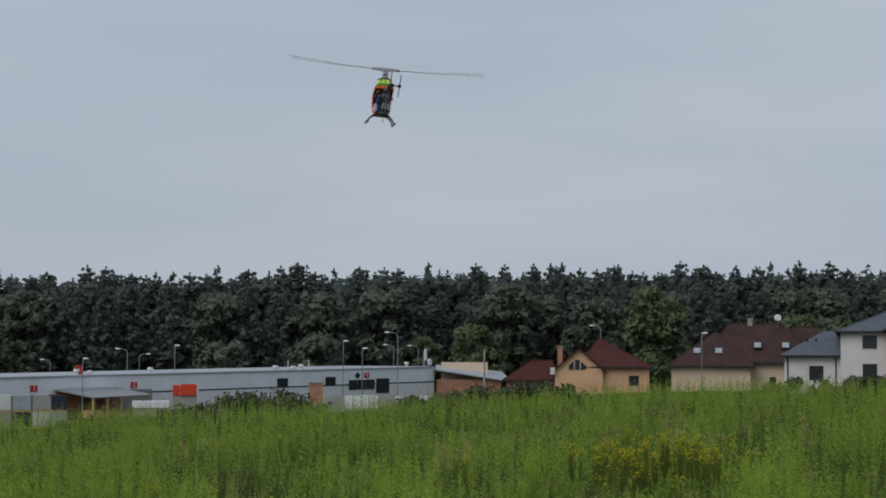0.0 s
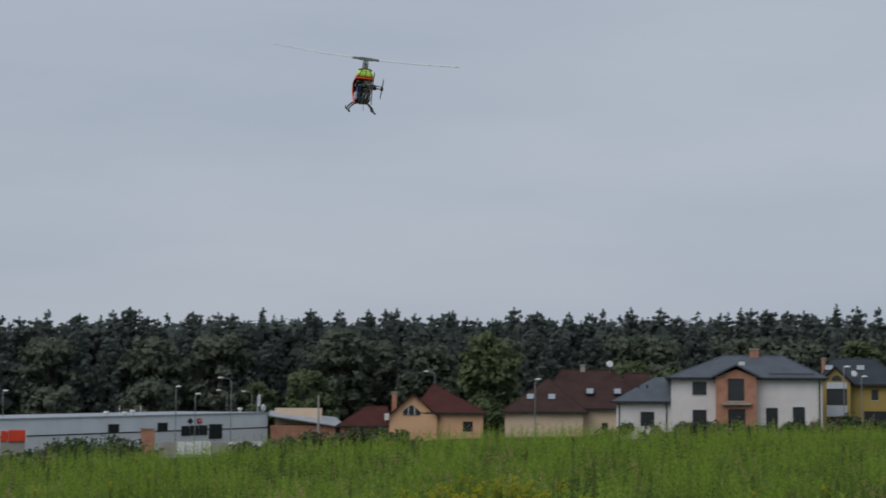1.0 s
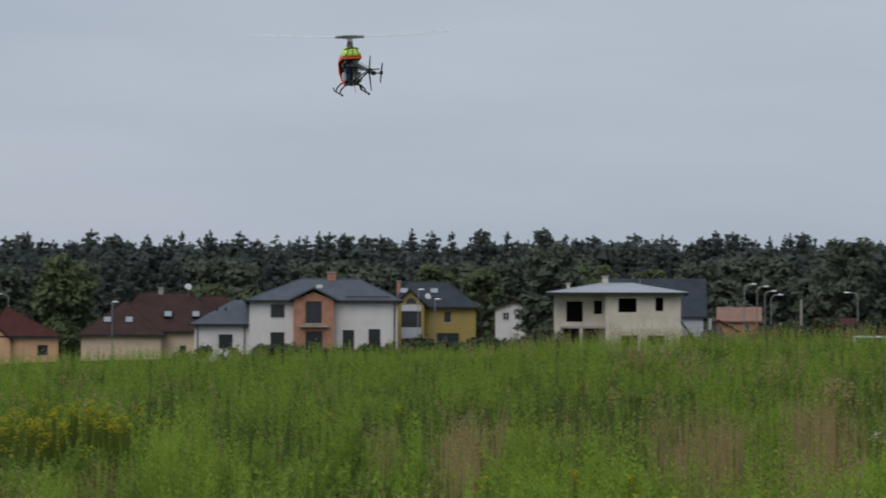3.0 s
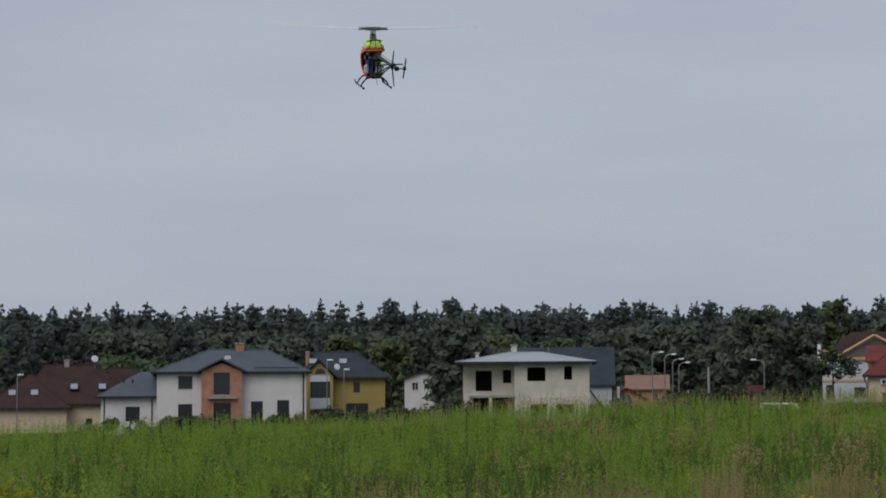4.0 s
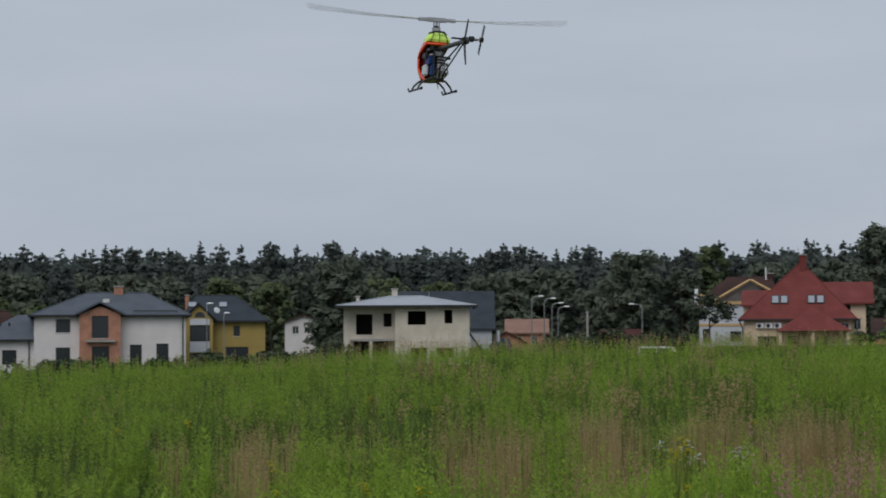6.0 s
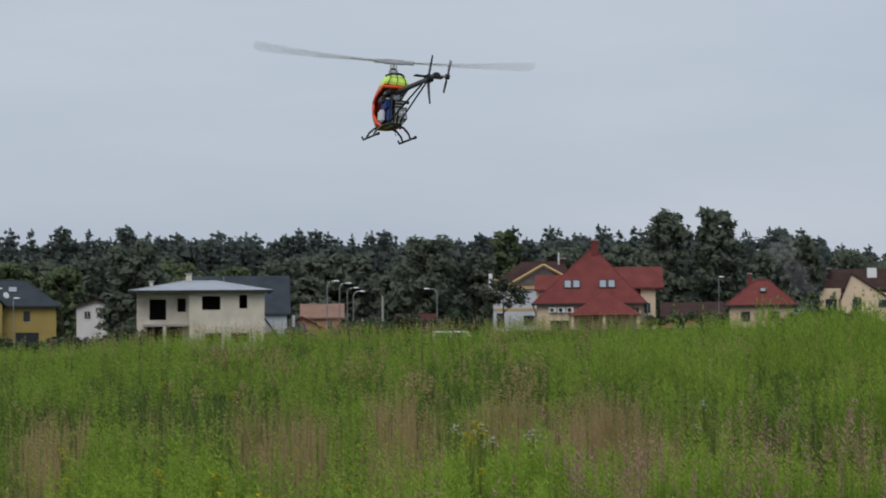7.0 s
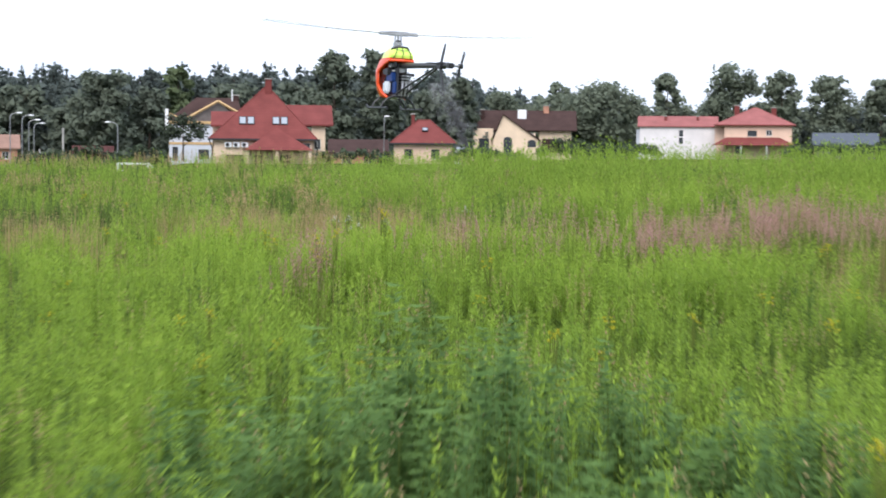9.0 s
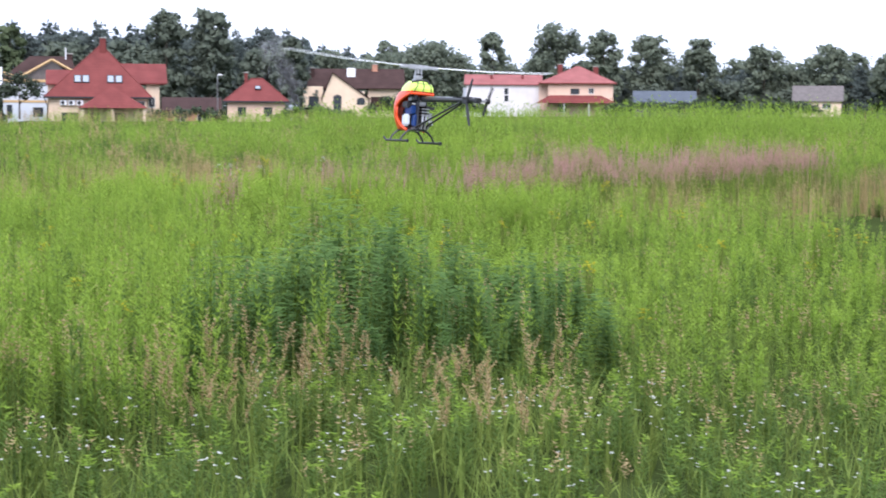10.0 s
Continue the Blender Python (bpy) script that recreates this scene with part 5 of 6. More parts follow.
STALK = leaf_material("green_stalk", (0.09, 0.13, 0.025), (0.2, 0.25, 0.06), 0.1)
BLOOM = leaf_material("yellow_bloom", (0.44, 0.4, 0.03), (0.64, 0.57, 0.05))
PETAL = leaf_material("white_petal", (0.6, 0.6, 0.56), (0.82, 0.82, 0.78))


class Plant:
    """Corners, four-sided faces and the material of each, for one plant shape."""

    def __init__(self):
        self.v, self.f, self.m = [], [], []

    def quad(self, a, b, c, d, m):
        n = len(self.v)
        self.v += [a, b, c, d]
        self.f.append((n, n + 1, n + 2, n + 3))
        self.m.append(m)

    def leaf(self, base, ang, length, width, rise, m, droop=0.0):
        """A leaf as a four-cornered blade from its base outward."""
        dx, dy = math.cos(ang), math.sin(ang)
        sx, sy = -dy * width / 2, dx * width / 2
        mid = (base[0] + dx * length * 0.45, base[1] + dy * length * 0.45, base[2] + rise * length * 0.6)
        tip = (base[0] + dx * length, base[1] + dy * length, base[2] + rise * length - droop * length)
        self.quad(base, (mid[0] + sx, mid[1] + sy, mid[2]), tip, (mid[0] - sx, mid[1] - sy, mid[2]), m)

    def stem(self, base, top, w, m):
        for dx, dy in ((w, 0), (0, w)):
            self.quad((base[0] - dx, base[1] - dy, base[2]), (base[0] + dx, base[1] + dy, base[2]),
                      (top[0] + dx * 0.5, top[1] + dy * 0.5, top[2]), (top[0] - dx * 0.5, top[1] - dy * 0.5, top[2]), m)

    def arrays(self):
        return np.array(self.v, np.float32), np.array(self.f, np.int32), np.array(self.m, np.int32)


def spire(p, r, base, hgt, start, pairs, reach, width, rise, nod, mats, stem_m, stem_w=0.005, tip=0.3):
    """A stem with leaf pairs from `start` of its height up, narrowing to a nodding tip. mats: lower, middle and upper leaves."""
    a0, side = r.uniform(0, 6.283), r.uniform(0, 6.283)
    lean = r.uniform(0, 0.08) * hgt

    def at(q):
        off = lean * q + nod * max(0, q - 0.75) ** 2 * 16
        return base[0] + off * math.cos(side), base[1] + off * math.sin(side), base[2] + hgt * q - 0.5 * nod * max(0, q - 0.85) * 6
    p.stem(base, at(0.8), stem_w, stem_m)
    for i in range(pairs):
        q = start + (1 - start) * (i + r.random() * 0.8) / pairs
        k = (q - start) / (1 - start)
        ln = reach * (tip + (1 - tip) * (1 - k) ** 0.7) * min(1, 0.5 + 2.5 * k) * r.uniform(0.75, 1.25)
        a = a0 + i * 1.37 + r.uniform(-0.3, 0.3)
        x, y, z = at(q)
        dx, dy = math.cos(a) * ln, math.sin(a) * ln
        sx, sy = -math.sin(a) * width / 2, math.cos(a) * width / 2
        up, tilt = ln * rise * r.uniform(0.4, 1.4), ln * r.uniform(-0.3, 0.3)
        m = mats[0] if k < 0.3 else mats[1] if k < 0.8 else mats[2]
        p.quad((x - dx, y - dy, z + up - tilt), (x + sx, y + sy, z), (x + dx, y + dy, z + up + tilt), (x - sx, y - sy, z), m)


def goldenrod(r, hgt, pairs, big=1.0):
    p = Plant()
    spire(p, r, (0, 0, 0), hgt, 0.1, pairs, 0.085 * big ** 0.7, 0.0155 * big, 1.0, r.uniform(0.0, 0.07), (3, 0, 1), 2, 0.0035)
    return p.arrays()


def tuft(r, hgt, blades, m, w=0.008, spread=0.55):
    p = Plant()
    for i in range(blades):
        a = r.uniform(0, 6.283)
        h = hgt * r.uniform(0.6, 1.1)
        bx, by = r.uniform(-0.06, 0.06), r.uniform(-0.06, 0.06)
        out = h * spread * r.uniform(0.3, 1.4)
        dx, dy = math.cos(a), math.sin(a)
        sx, sy = -dy * w / 2, dx * w / 2
        mx, my, mz = bx + dx * out * 0.35, by + dy * out * 0.35, h * 0.6
        p.quad((bx - sx, by - sy, 0), (bx + sx, by + sy, 0), (mx + sx, my + sy, mz), (mx - sx, my - sy, mz), m)
        tx, ty, tz = bx + dx * out, by + dy * out, h
        p.quad((mx - sx, my - sy, mz), (mx + sx, my + sy, mz), (tx + sx * 0.15, ty + sy * 0.15, tz), (tx - sx * 0.15, ty - sy * 0.15, tz), m)
    return p.arrays()


def plume(r, hgt, stems, head, m_head, m_stem=1, fluff=14, reach=0.05, width=0.012):
    """Thin stalks, each with a soft feathery head."""
    p = Plant()
    for i in range(stems):
        a, d = r.uniform(0, 6.283), r.uniform(0.02, 0.16)
        spire(p, r, (d * math.cos(a), d * math.sin(a), 0), hgt * r.uniform(0.8, 1.1), 1 - head, fluff, reach, width, 0.9, r.uniform(0.0, 0.06), (m_head, m_head, m_head), m_stem, 0.0028, 0.35)
    return p.arrays()


def mugwort(r, hgt, pairs):
    p = Plant()
    spire(p, r, (0, 0, 0), hgt, 0.1, pairs, 0.14, 0.027, 0.2, 0.02, (0, 0, 0), 1, 0.005, 0.45)
    for k in range(3):
        a = r.uniform(0, 6.283)
        spire(p, r, (0.07 * math.cos(a), 0.07 * math.sin(a), hgt * 0.35), hgt * r.uniform(0.4, 0.6), 0.1, pairs // 3, 0.1, 0.02, 0.4, 0.05, (0, 0, 0), 1, 0.003, 0.4)
    return p.arrays()


def flower(r, hgt, heads, size, m_head, flat=False):
    """A thin stalk with a few leaves and round or flat flower heads."""
    p = Plant()
    for i in range(heads):
        a = r.uniform(0, 6.283)
        rad = r.uniform(0.02, 0.09) if not flat else r.uniform(0.0, 0.07)
        h = hgt * r.uniform(0.8, 1.08) if not flat else hgt - 4 * rad ** 1.6 + r.uniform(-0.05, 0.03)
        x, y = rad * math.cos(a), rad * math.sin(a)
        p.stem((x * 0.2, y * 0.2, 0 if not flat else hgt * 0.7), (x, y, h), 0.0025, 1)
        for k in range(4):
            b = a + k * 1.571
            p.leaf((x, y, h - size * 0.3), b, size, size * 1.1, r.uniform(0.1, 0.9) if not flat else r.uniform(0.2, 1.2), m_head)
    for k in range(6):
        p.leaf((0, 0, hgt * r.uniform(0.05, 0.6)), r.uniform(0, 6.283), r.uniform(0.05, 0.1), 0.02, r.uniform(0.2, 1.0), 0)
    return p.arrays()


def lay(name, shapes, spots, mats, label, rng, low=0.87, high=1.13):
    """All plants of one sort joined into one mesh: a shape, turned and sized anew, at each spot."""
    pick = rng.integers(0, len(shapes), len(spots))
    vs, fs, ms, n = [], [], [], 0
    for k, (v, f, m) in enumerate(shapes):
        s = spots[pick == k]
        if not len(s):
            continue
        a, z = rng.uniform(0, 6.283, len(s)), rng.uniform(low, high, len(s))
        ca, sa = np.cos(a) * z, np.sin(a) * z
        x = v[None, :, 0] * ca[:, None] - v[None, :, 1] * sa[:, None] + s[:, 0:1]
        y = v[None, :, 0] * sa[:, None] + v[None, :, 1] * ca[:, None] + s[:, 1:2]
        h = v[None, :, 2] * (z * s[:, 3])[:, None] + s[:, 2:3]
        vs.append(np.stack([x, y, h], -1).reshape(-1, 3))
        fs.append((f[None] + (np.arange(len(s)) * len(v))[:, None, None]).reshape(-1, 4) + n)
        ms.append(np.tile(m, len(s)))
        n += len(s) * len(v)
    ob = new(name, raw_mesh(name, np.concatenate(vs), np.concatenate(fs), mats, np.concatenate(ms)))
    return tagged(ob, label, "plants", kind="stuff")


def field_noise(x, y, scale, seed):
    """Soft noise between 0 and 1 over the field."""
    k = np.random.default_rng(seed)
    out = np.zeros_like(x)
    for j in range(7):
        a, f, ph = k.uniform(0, 6.283), scale * k.uniform(0.5, 1.8), k.uniform(0, 6.283)
        out += np.sin((x * math.cos(a) + y * math.sin(a)) * f + ph)
    return np.clip(0.5 + out / 7 * 1.1, 0, 1)


def on_ground(x, y, size):
    return np.stack([x, y, [ground_z(a, b) for a, b in zip(x, y)], size], 1)


def sector(rng, n, r0, r1, az0, az1, eye=(0, 0)):
    r = np.sqrt(rng.uniform(r0 ** 2, r1 ** 2, n))
    a = np.radians(rng.uniform(az0, az1, n))
    return eye[0] + r * np.sin(a), eye[1] + r * np.cos(a)


def gather(rng, n, r0, r1, az0, az1, eye, spread, per):
    """Spots drawn together into clumps, a quarter of them loose. Gives the height factor (0: loose) and the tone of each spot's clump."""
    m = n * 3 // 4
    c = m // per
    cx, cy = sector(rng, c, r0, r1, az0, az1, eye)
    idx = rng.integers(0, c, m)
    wide = spread * rng.uniform(0.6, 1.5, c)
    ox, oy = rng.normal(0, 1, m), rng.normal(0, 1, m)
    x, y = cx[idx] + ox * wide[idx], cy[idx] + oy * wide[idx]
    top = rng.uniform(0.58, 1.25, c)[idx] * (1.1 - 0.2 * np.hypot(ox, oy).clip(0, 2.2))
    tone = rng.random(c)[idx]
    lx, ly = sector(rng, n - m, r0, r1, az0, az1, eye)
    return np.concatenate([x, lx]), np.concatenate([y, ly]), np.concatenate([top, np.zeros(n - m)]), np.concatenate([tone, rng.random(n - m)])


LATE = (-8.77, -17.98)
LATE_AZ = 25.4


def meadow():
    r = random.Random(11)
    rng = np.random.default_rng(11)
    gold_near = [goldenrod(r, h, 26, 1.1) for h in (1.05, 1.15, 1.25, 1.1, 1.2, 0.95)]
    gold_mid = [goldenrod(r, h, 14, 1.75) for h in (1.2, 1.3, 1.1)]
    gold_far = [goldenrod(r, h, 10, 2.5) for h in (1.2, 1.35, 1.1)]
    grass_near = [tuft(r, h, 8, 0, 0.007) for h in (0.4, 0.52, 0.66)]
    grass_mid = [tuft(r, h, 5, 0, 0.018) for h in (0.8, 0.95)]
    dry_near = [plume(r, h, 3, 0.22, 0, fluff=6, reach=0.03, width=0.012) for h in (0.95, 1.1, 1.2)]
    dry_far = [plume(r, h, 2, 0.25, 0, fluff=5, reach=0.06, width=0.03) for h in (1.1, 1.2)]
    pink_near = [plume(r, h, 4, 0.26, 0, fluff=13, reach=0.045, width=0.01) for h in (1.1, 1.2, 1.3)]
    seed_heads = [plume(r, h, 3, 0.3, 0, fluff=22, reach=0.04, width=0.012) for h in (1.0, 1.2)]
    mug = [mugwort(r, h, 40) for h in (1.0, 1.15, 1.25)]
    clover = [flower(r, h, 3, 0.013, 2) for h in (0.28, 0.36, 0.42)]
    yellow = [flower(r, h, 15, 0.016, 2, True) for h in (0.95, 1.08)]
    umbel = [flower(r, h, 18, 0.012, 2, True) for h in (1.15, 1.25)]

    lists = {k: [] for k in ("gold", "gold_mid", "gold_far", "grass", "grass_mid", "dry", "dry_far", "straw", "seed", "pink", "mug", "clover", "yellow", "umbel", "herb", "herb_mid")}

    def add(key, x, y, size):
        a = radians(26)
        along, off = -(x * math.sin(a) + y * math.cos(a)), x * math.cos(a) - y * math.sin(a)
        near = (along > -1.5) & (along < 21.5) & (np.abs(off) < 0.5)
        size = np.where(near, np.minimum(size, 0.85), size)
        k = (np.degrees(np.arctan2(x, y)) < 29) | (np.degrees(np.arctan2(x - LATE[0], y - LATE[1])) < 40)
        if k.any():
            lists[key].append(on_ground(x[k], y[k], size[k]))

    def split(x, y):
        """Distance and sideways offset as the drawn-back camera sees them."""
        a = radians(LATE_AZ)
        dx, dy = x - LATE[0], y - LATE[1]
        return dx * math.sin(a) + dy * math.cos(a), dx * math.cos(a) - dy * math.sin(a)

    # strip nearest to the drawn-back camera
    x, y, top, tone = gather(rng, 10500, 8.5, 27, LATE_AZ - 18, LATE_AZ + 18, LATE, 0.16, 9)
    keep = ~((np.hypot(x, y) > 6.3) & (y > 0))
    x, y, top, tone = x[keep], y[keep], top[keep], tone[keep]
    d, s = split(x, y)
    patch, fine = field_noise(x, y, 0.7, 3), field_noise(x, y, 4.0, 4)
    u = rng.random(len(x))
    low = d < 12.6 + 0.8 * (fine - 0.5) - 0.35 * np.clip(s, -2, 3)
    low &= ~((s < -1.3) & (d > 10.6))
    mound = ((s + 0.4) / 1.6) ** 2 + ((d - 15.2) / 2.7) ** 2
    mugs = ~low & (mound < 0.25 + 0.8 * fine + 0.9 * (rng.random(len(x)) - 0.4))
    pinks = ~low & ~mugs & (np.abs(d - 29.5 - 1.0 * (s + 1.5)) < 1.6 + 1.6 * fine) & (s > -3.4) & (s < 6.5) & (patch + 0.8 * fine > 0.5)
    rest = ~low & ~mugs & ~pinks
    k = low & (u < 0.26)
    add("grass", x[k], y[k], 0.5 + 0.3 * fine[k])
    k = low & (u > 0.26) & (u < 0.6)
    add("herb", x[k], y[k], 0.2 + 0.26 * fine[k])
    k = low & (u > 0.9)
    add("clover", x[k], y[k], np.full(k.sum(), 1.0))
    k = low & (u > 0.6) & (u < 0.68)
    add("dry", x[k], y[k], np.full(k.sum(), 0.5))
    k = ~low & ~mugs & (s < -1.2) & (d < 12.5) & (u > 0.8)
    add("dry", x[k], y[k], np.full(k.sum(), 0.75))
    k = mugs & (u < 0.52)
    add("mug", x[k], y[k], (0.6 + 0.4 * fine[k] + 0.2 * patch[k]) * (1.08 - 0.4 * mound[k].clip(0, 1.2)))
    k = mugs & (u > 0.52) & (u < 0.74)
    add("gold", x[k], y[k], np.full(k.sum(), 0.85))
    k = mugs & (u > 0.93)
    add("dry", x[k], y[k], np.full(k.sum(), 0.9))
    k = pinks & (u < 0.55)
    add("pink", x[k], y[k], 0.85 + 0.2 * fine[k])
    k = pinks & (u > 0.55) & (u < 0.75)
    add("gold", x[k], y[k], 0.7 + 0.2 * fine[k])
    k = pinks & (u > 0.75) & (u < 0.95)
    add("grass", x[k], y[k], np.full(k.sum(), 1.3))
    g = 0.64 + 0.4 * (patch - 0.4) + (s < -1.5) * 0.2
    lump = np.clip((field_noise(x, y, 2.6, 31) - 0.42) / 0.16, 0, 1)
    dark = 0.6 * tone + 0.4 * field_noise(x, y, 1.8, 32) < 0.33
    size = (0.5 + 0.2 * patch + 0.34 * lump - 0.1 * (s > 1.5)) * np.where(top > 0, top, 0.7)
    k = rest & (u < g) & ~dark
    add("gold", x[k], y[k], size[k])
    k = rest & (u < g) & dark
    add("herb", x[k], y[k], size[k] * 0.9)
    k = rest & (u > g) & (u < 0.9)
    add("grass", x[k], y[k], 0.55 + 0.3 * lump[k])
    k = rest & (u > 0.965)
    add("dry", x[k], y[k], np.full(k.sum(), 0.75))
    k = rest & (u > 0.925) & (u < 0.93)
    add("yellow", x[k], y[k], np.full(k.sum(), 0.8))

    def sort_out(x, y, top, tone, near):
        """Goldenrod stands on one side of the field, clumps of it among dry and purple grass on the other."""
        az = np.degrees(np.arctan2(x, y))
        dist = np.hypot(x, y)
        d, s = split(x, y)
        patch, fine, mound = field_noise(x, y, 0.5, 7), field_noise(x, y, 2.2 if near else 1.2, 8), field_noise(az * 0.85, dist * 0.2, 2.0, 12)
        u = rng.random(len(x))
        stand = (az < -3 + 6 * (patch - 0.5)) | (dist > 31 + 4 * fine)
        band = (np.abs(d - 29.8 - 1.0 * (s + 1.5)) < 2.1 + 1.6 * fine) & (s > -3.4) & (s < 7.5) & (fine > 0.24)
        wall = (az > 14.5 + 3 * (patch - 0.5)) & (dist > 18.5 + 3 * (fine - 0.5)) & (dist < 31)
        stand |= wall
        rough = ~stand & (az > 3) & (dist > 10.5) & (dist < 27)
        lane = ~stand & (az > 9) & (dist > 14.5 - 3 * (fine - 0.5))
        clump = np.clip((mound - 0.38) / 0.24, 0, 1)
        bushy = top > 0
        tone = 0.4 * tone + 0.6 * field_noise(az * 0.7, dist * 0.3, 2.0, 41)
        tone = np.argsort(np.argsort(tone)) / len(tone)
        lift = np.where(bushy, 0.4 + 0.6 * top, 0.62)
        k = band & (u < np.where(s < 0.3, np.where(d > 30, 0.16, 0.04), 0.46))
        add("pink", x[k], y[k], 0.82 + 0.2 * fine[k])
        k = band & (u > 0.48) & (u < 0.62)
        add("gold" if near else "gold_mid", x[k], y[k], np.full(k.sum(), 0.6))
        k = band & (u > 0.75)
        add("grass" if near else "grass_mid", x[k], y[k], np.full(k.sum(), 0.85))
        rest = ~band
        size = np.where(stand, 0.45 + 0.58 * clump, np.where(rough, 0.36 + 0.44 * clump, 0.4 + 0.5 * clump)) * lift
        size = np.where(wall, 0.9 + 0.25 * clump, np.where(lane, 0.6 * size, size))
        size = np.where(stand & ~wall & (az > 9) & (dist < 46), (0.9 + 0.4 * clump) * lift, size) * np.where(az < -12, 0.94, 1.0)
        # what grows in a clump: by the clump's own tone
        dry_part = np.where(stand, np.where(az > 2, 0.2 - 0.12 * clump, 0.03), np.where(rough, 0.42 - 0.34 * clump, 0.22 - 0.16 * clump))
        # dark weeds crowd the hollows: shade between mounds given as leaf colour
        dark_part = np.where(stand, 0.55 - 0.48 * clump, 0.4 - 0.32 * clump) + dry_part
        green = rest & bushy & (u < 0.9)
        k = green & (tone > dark_part)
        add("gold" if near else "gold_mid", x[k], y[k], size[k])
        k = green & (tone > dry_part) & (tone < dark_part)
        add("herb" if near else "herb_mid", x[k], y[k], size[k] * 0.9)
        k = green & (tone < dry_part)
        add("straw" if near else "dry_far", x[k], y[k], 0.5 + 0.35 * lift[k])
        # between the clumps
        loose = rest & (~bushy | (u >= 0.9))
        v = rng.random(len(x))
        dry_share = np.where(stand, np.where(az > 2, 0.32, 0.05), np.where(rough, 0.5, 0.3))
        k = loose & (v < dry_share)
        kk = k & (np.hypot(x, y) > 9.5)
        add("straw" if near else "dry_far", x[kk], y[kk], 0.55 + 0.2 * patch[kk])
        kk = k & (np.hypot(x, y) < 9.5)
        add("dry", x[kk], y[kk], 0.5 + 0.2 * patch[kk])
        k = loose & (v > dry_share) & (v < dry_share + 0.3)
        add("grass" if near else "grass_mid", x[k], y[k], 0.7 + 0.2 * patch[k])
        k = loose & (v > dry_share + 0.3) & (v < 0.99)
        add("gold" if near else "gold_mid", x[k], y[k], 0.42 + 0.2 * fine[k])
        k = loose & (v > 0.99) & (fine > 0.55)
        add("yellow", x[k], y[k], np.full(k.sum(), 0.9))

    x, y, top, tone = gather(rng, 16000, 6.3, 26, -37, 54, (0, 0), 0.3, 24)
    sort_out(x, y, top, tone, True)
    x, y, top, tone = gather(rng, 17000, 26, 60, -37, 52, (0, 0), 0.62, 26)
    sort_out(x, y, top, tone, False)
    x, y = sector(rng, 3600, 31, 40, 13, 50)
    lump = np.clip((field_noise(x, y, 1.1, 21) - 0.35) / 0.3, 0, 1)
    k = lump > 0.3
    add("gold_mid", x[k], y[k], ((0.9 + 0.65 * lump) * np.where(np.degrees(np.arctan2(x, y)) < 19, 0.68, 1.0))[k])
    x, y = sector(rng, 14000, 60, 112, -38, 50)
    az = np.degrees(np.arctan2(x, y))
    patch, fine, u = field_noise(x, y, 0.3, 9), field_noise(x, y, 0.8, 10), rng.random(len(x))
    dryish = (az > -2) & (az < 16) & (patch < 0.5)
    k = (u < np.where(dryish, 0.5, 0.92))
    add("gold_far", x[k], y[k], np.where(az > 19, 0.85, np.where(az > 12, 0.6, np.where(np.abs(az - 1) < 6, 0.46, 0.56)))[k] + 0.46 * np.clip((fine[k] - 0.4) / 0.25, 0, 1))
    k = ~k
    add("dry_far", x[k], y[k], np.full(k.sum(), 1.1))
    x, y = sector(rng, 900, 84, 112, -6, 7)
    add("gold_far", x, y, 0.5 + 0.3 * rng.random(len(x)))
    # fresh growth close by, and a few ripe seed heads at its edge
    x, y, top, tone = gather(rng, 4300, 6.5, 14.5, -2, 36, (0, 0), 0.22, 12)
    d, s = split(x, y)
    k = (np.abs(d - 29.5 - (s + 1.5)) > 1.8) & ((np.abs(x * math.cos(radians(26)) - y * math.sin(radians(26))) > 0.8) | (y > 5.5))
    add("gold", x[k], y[k], 0.45 + 0.4 * np.where(top > 0, top, 0.6)[k])
    x, y, top, tone = gather(rng, 1700, 17.5, 27.5, LATE_AZ - 17, LATE_AZ + 15, LATE, 0.3, 14)
    add("gold", x, y, 0.36 + 0.2 * tone)
    x, y = sector(rng, 30, 9.8, 11.8, LATE_AZ - 9, LATE_AZ + 3, LATE)
    add("seed", x, y, np.full(len(x), 0.62))
    # low grass round the path, out of the view
    x, y = sector(rng, 1700, 0.5, 26, 0, 360, (-4.4, -9.0))
    k = (np.hypot(x, y) > 0.6) & (np.hypot(x - LATE[0], y - LATE[1]) > 0.6) & (y < 5)
    add("grass", x[k], y[k], np.full(k.sum(), 0.55))
    # single flower groups
    for az0, r0, n in ((10.6, 17.0, 4), (12.0, 16.2, 3), (17.0, 20, 2)):
        x, y = sector(rng, n, r0 - 0.5, r0 + 0.5, az0 - 0.7, az0 + 0.7)
        add("umbel", x, y, np.full(n, 0.72))
    for az0, r0, n in ((-14.9, 20.6, 22), (-14.2, 22.0, 26), (-13.0, 22.6, 26), (-13.6, 24.4, 24), (-12.2, 21.4, 14), (2.5, 12.0, 4), (11.8, 12.6, 3), (3.0, 9.0, 4), (-24, 14, 5)):
        x, y = sector(rng, n, r0 - 0.6, r0 + 0.6, az0 - 1.3, az0 + 1.3)
        add("yellow", x, y, np.full(n, 1.0))
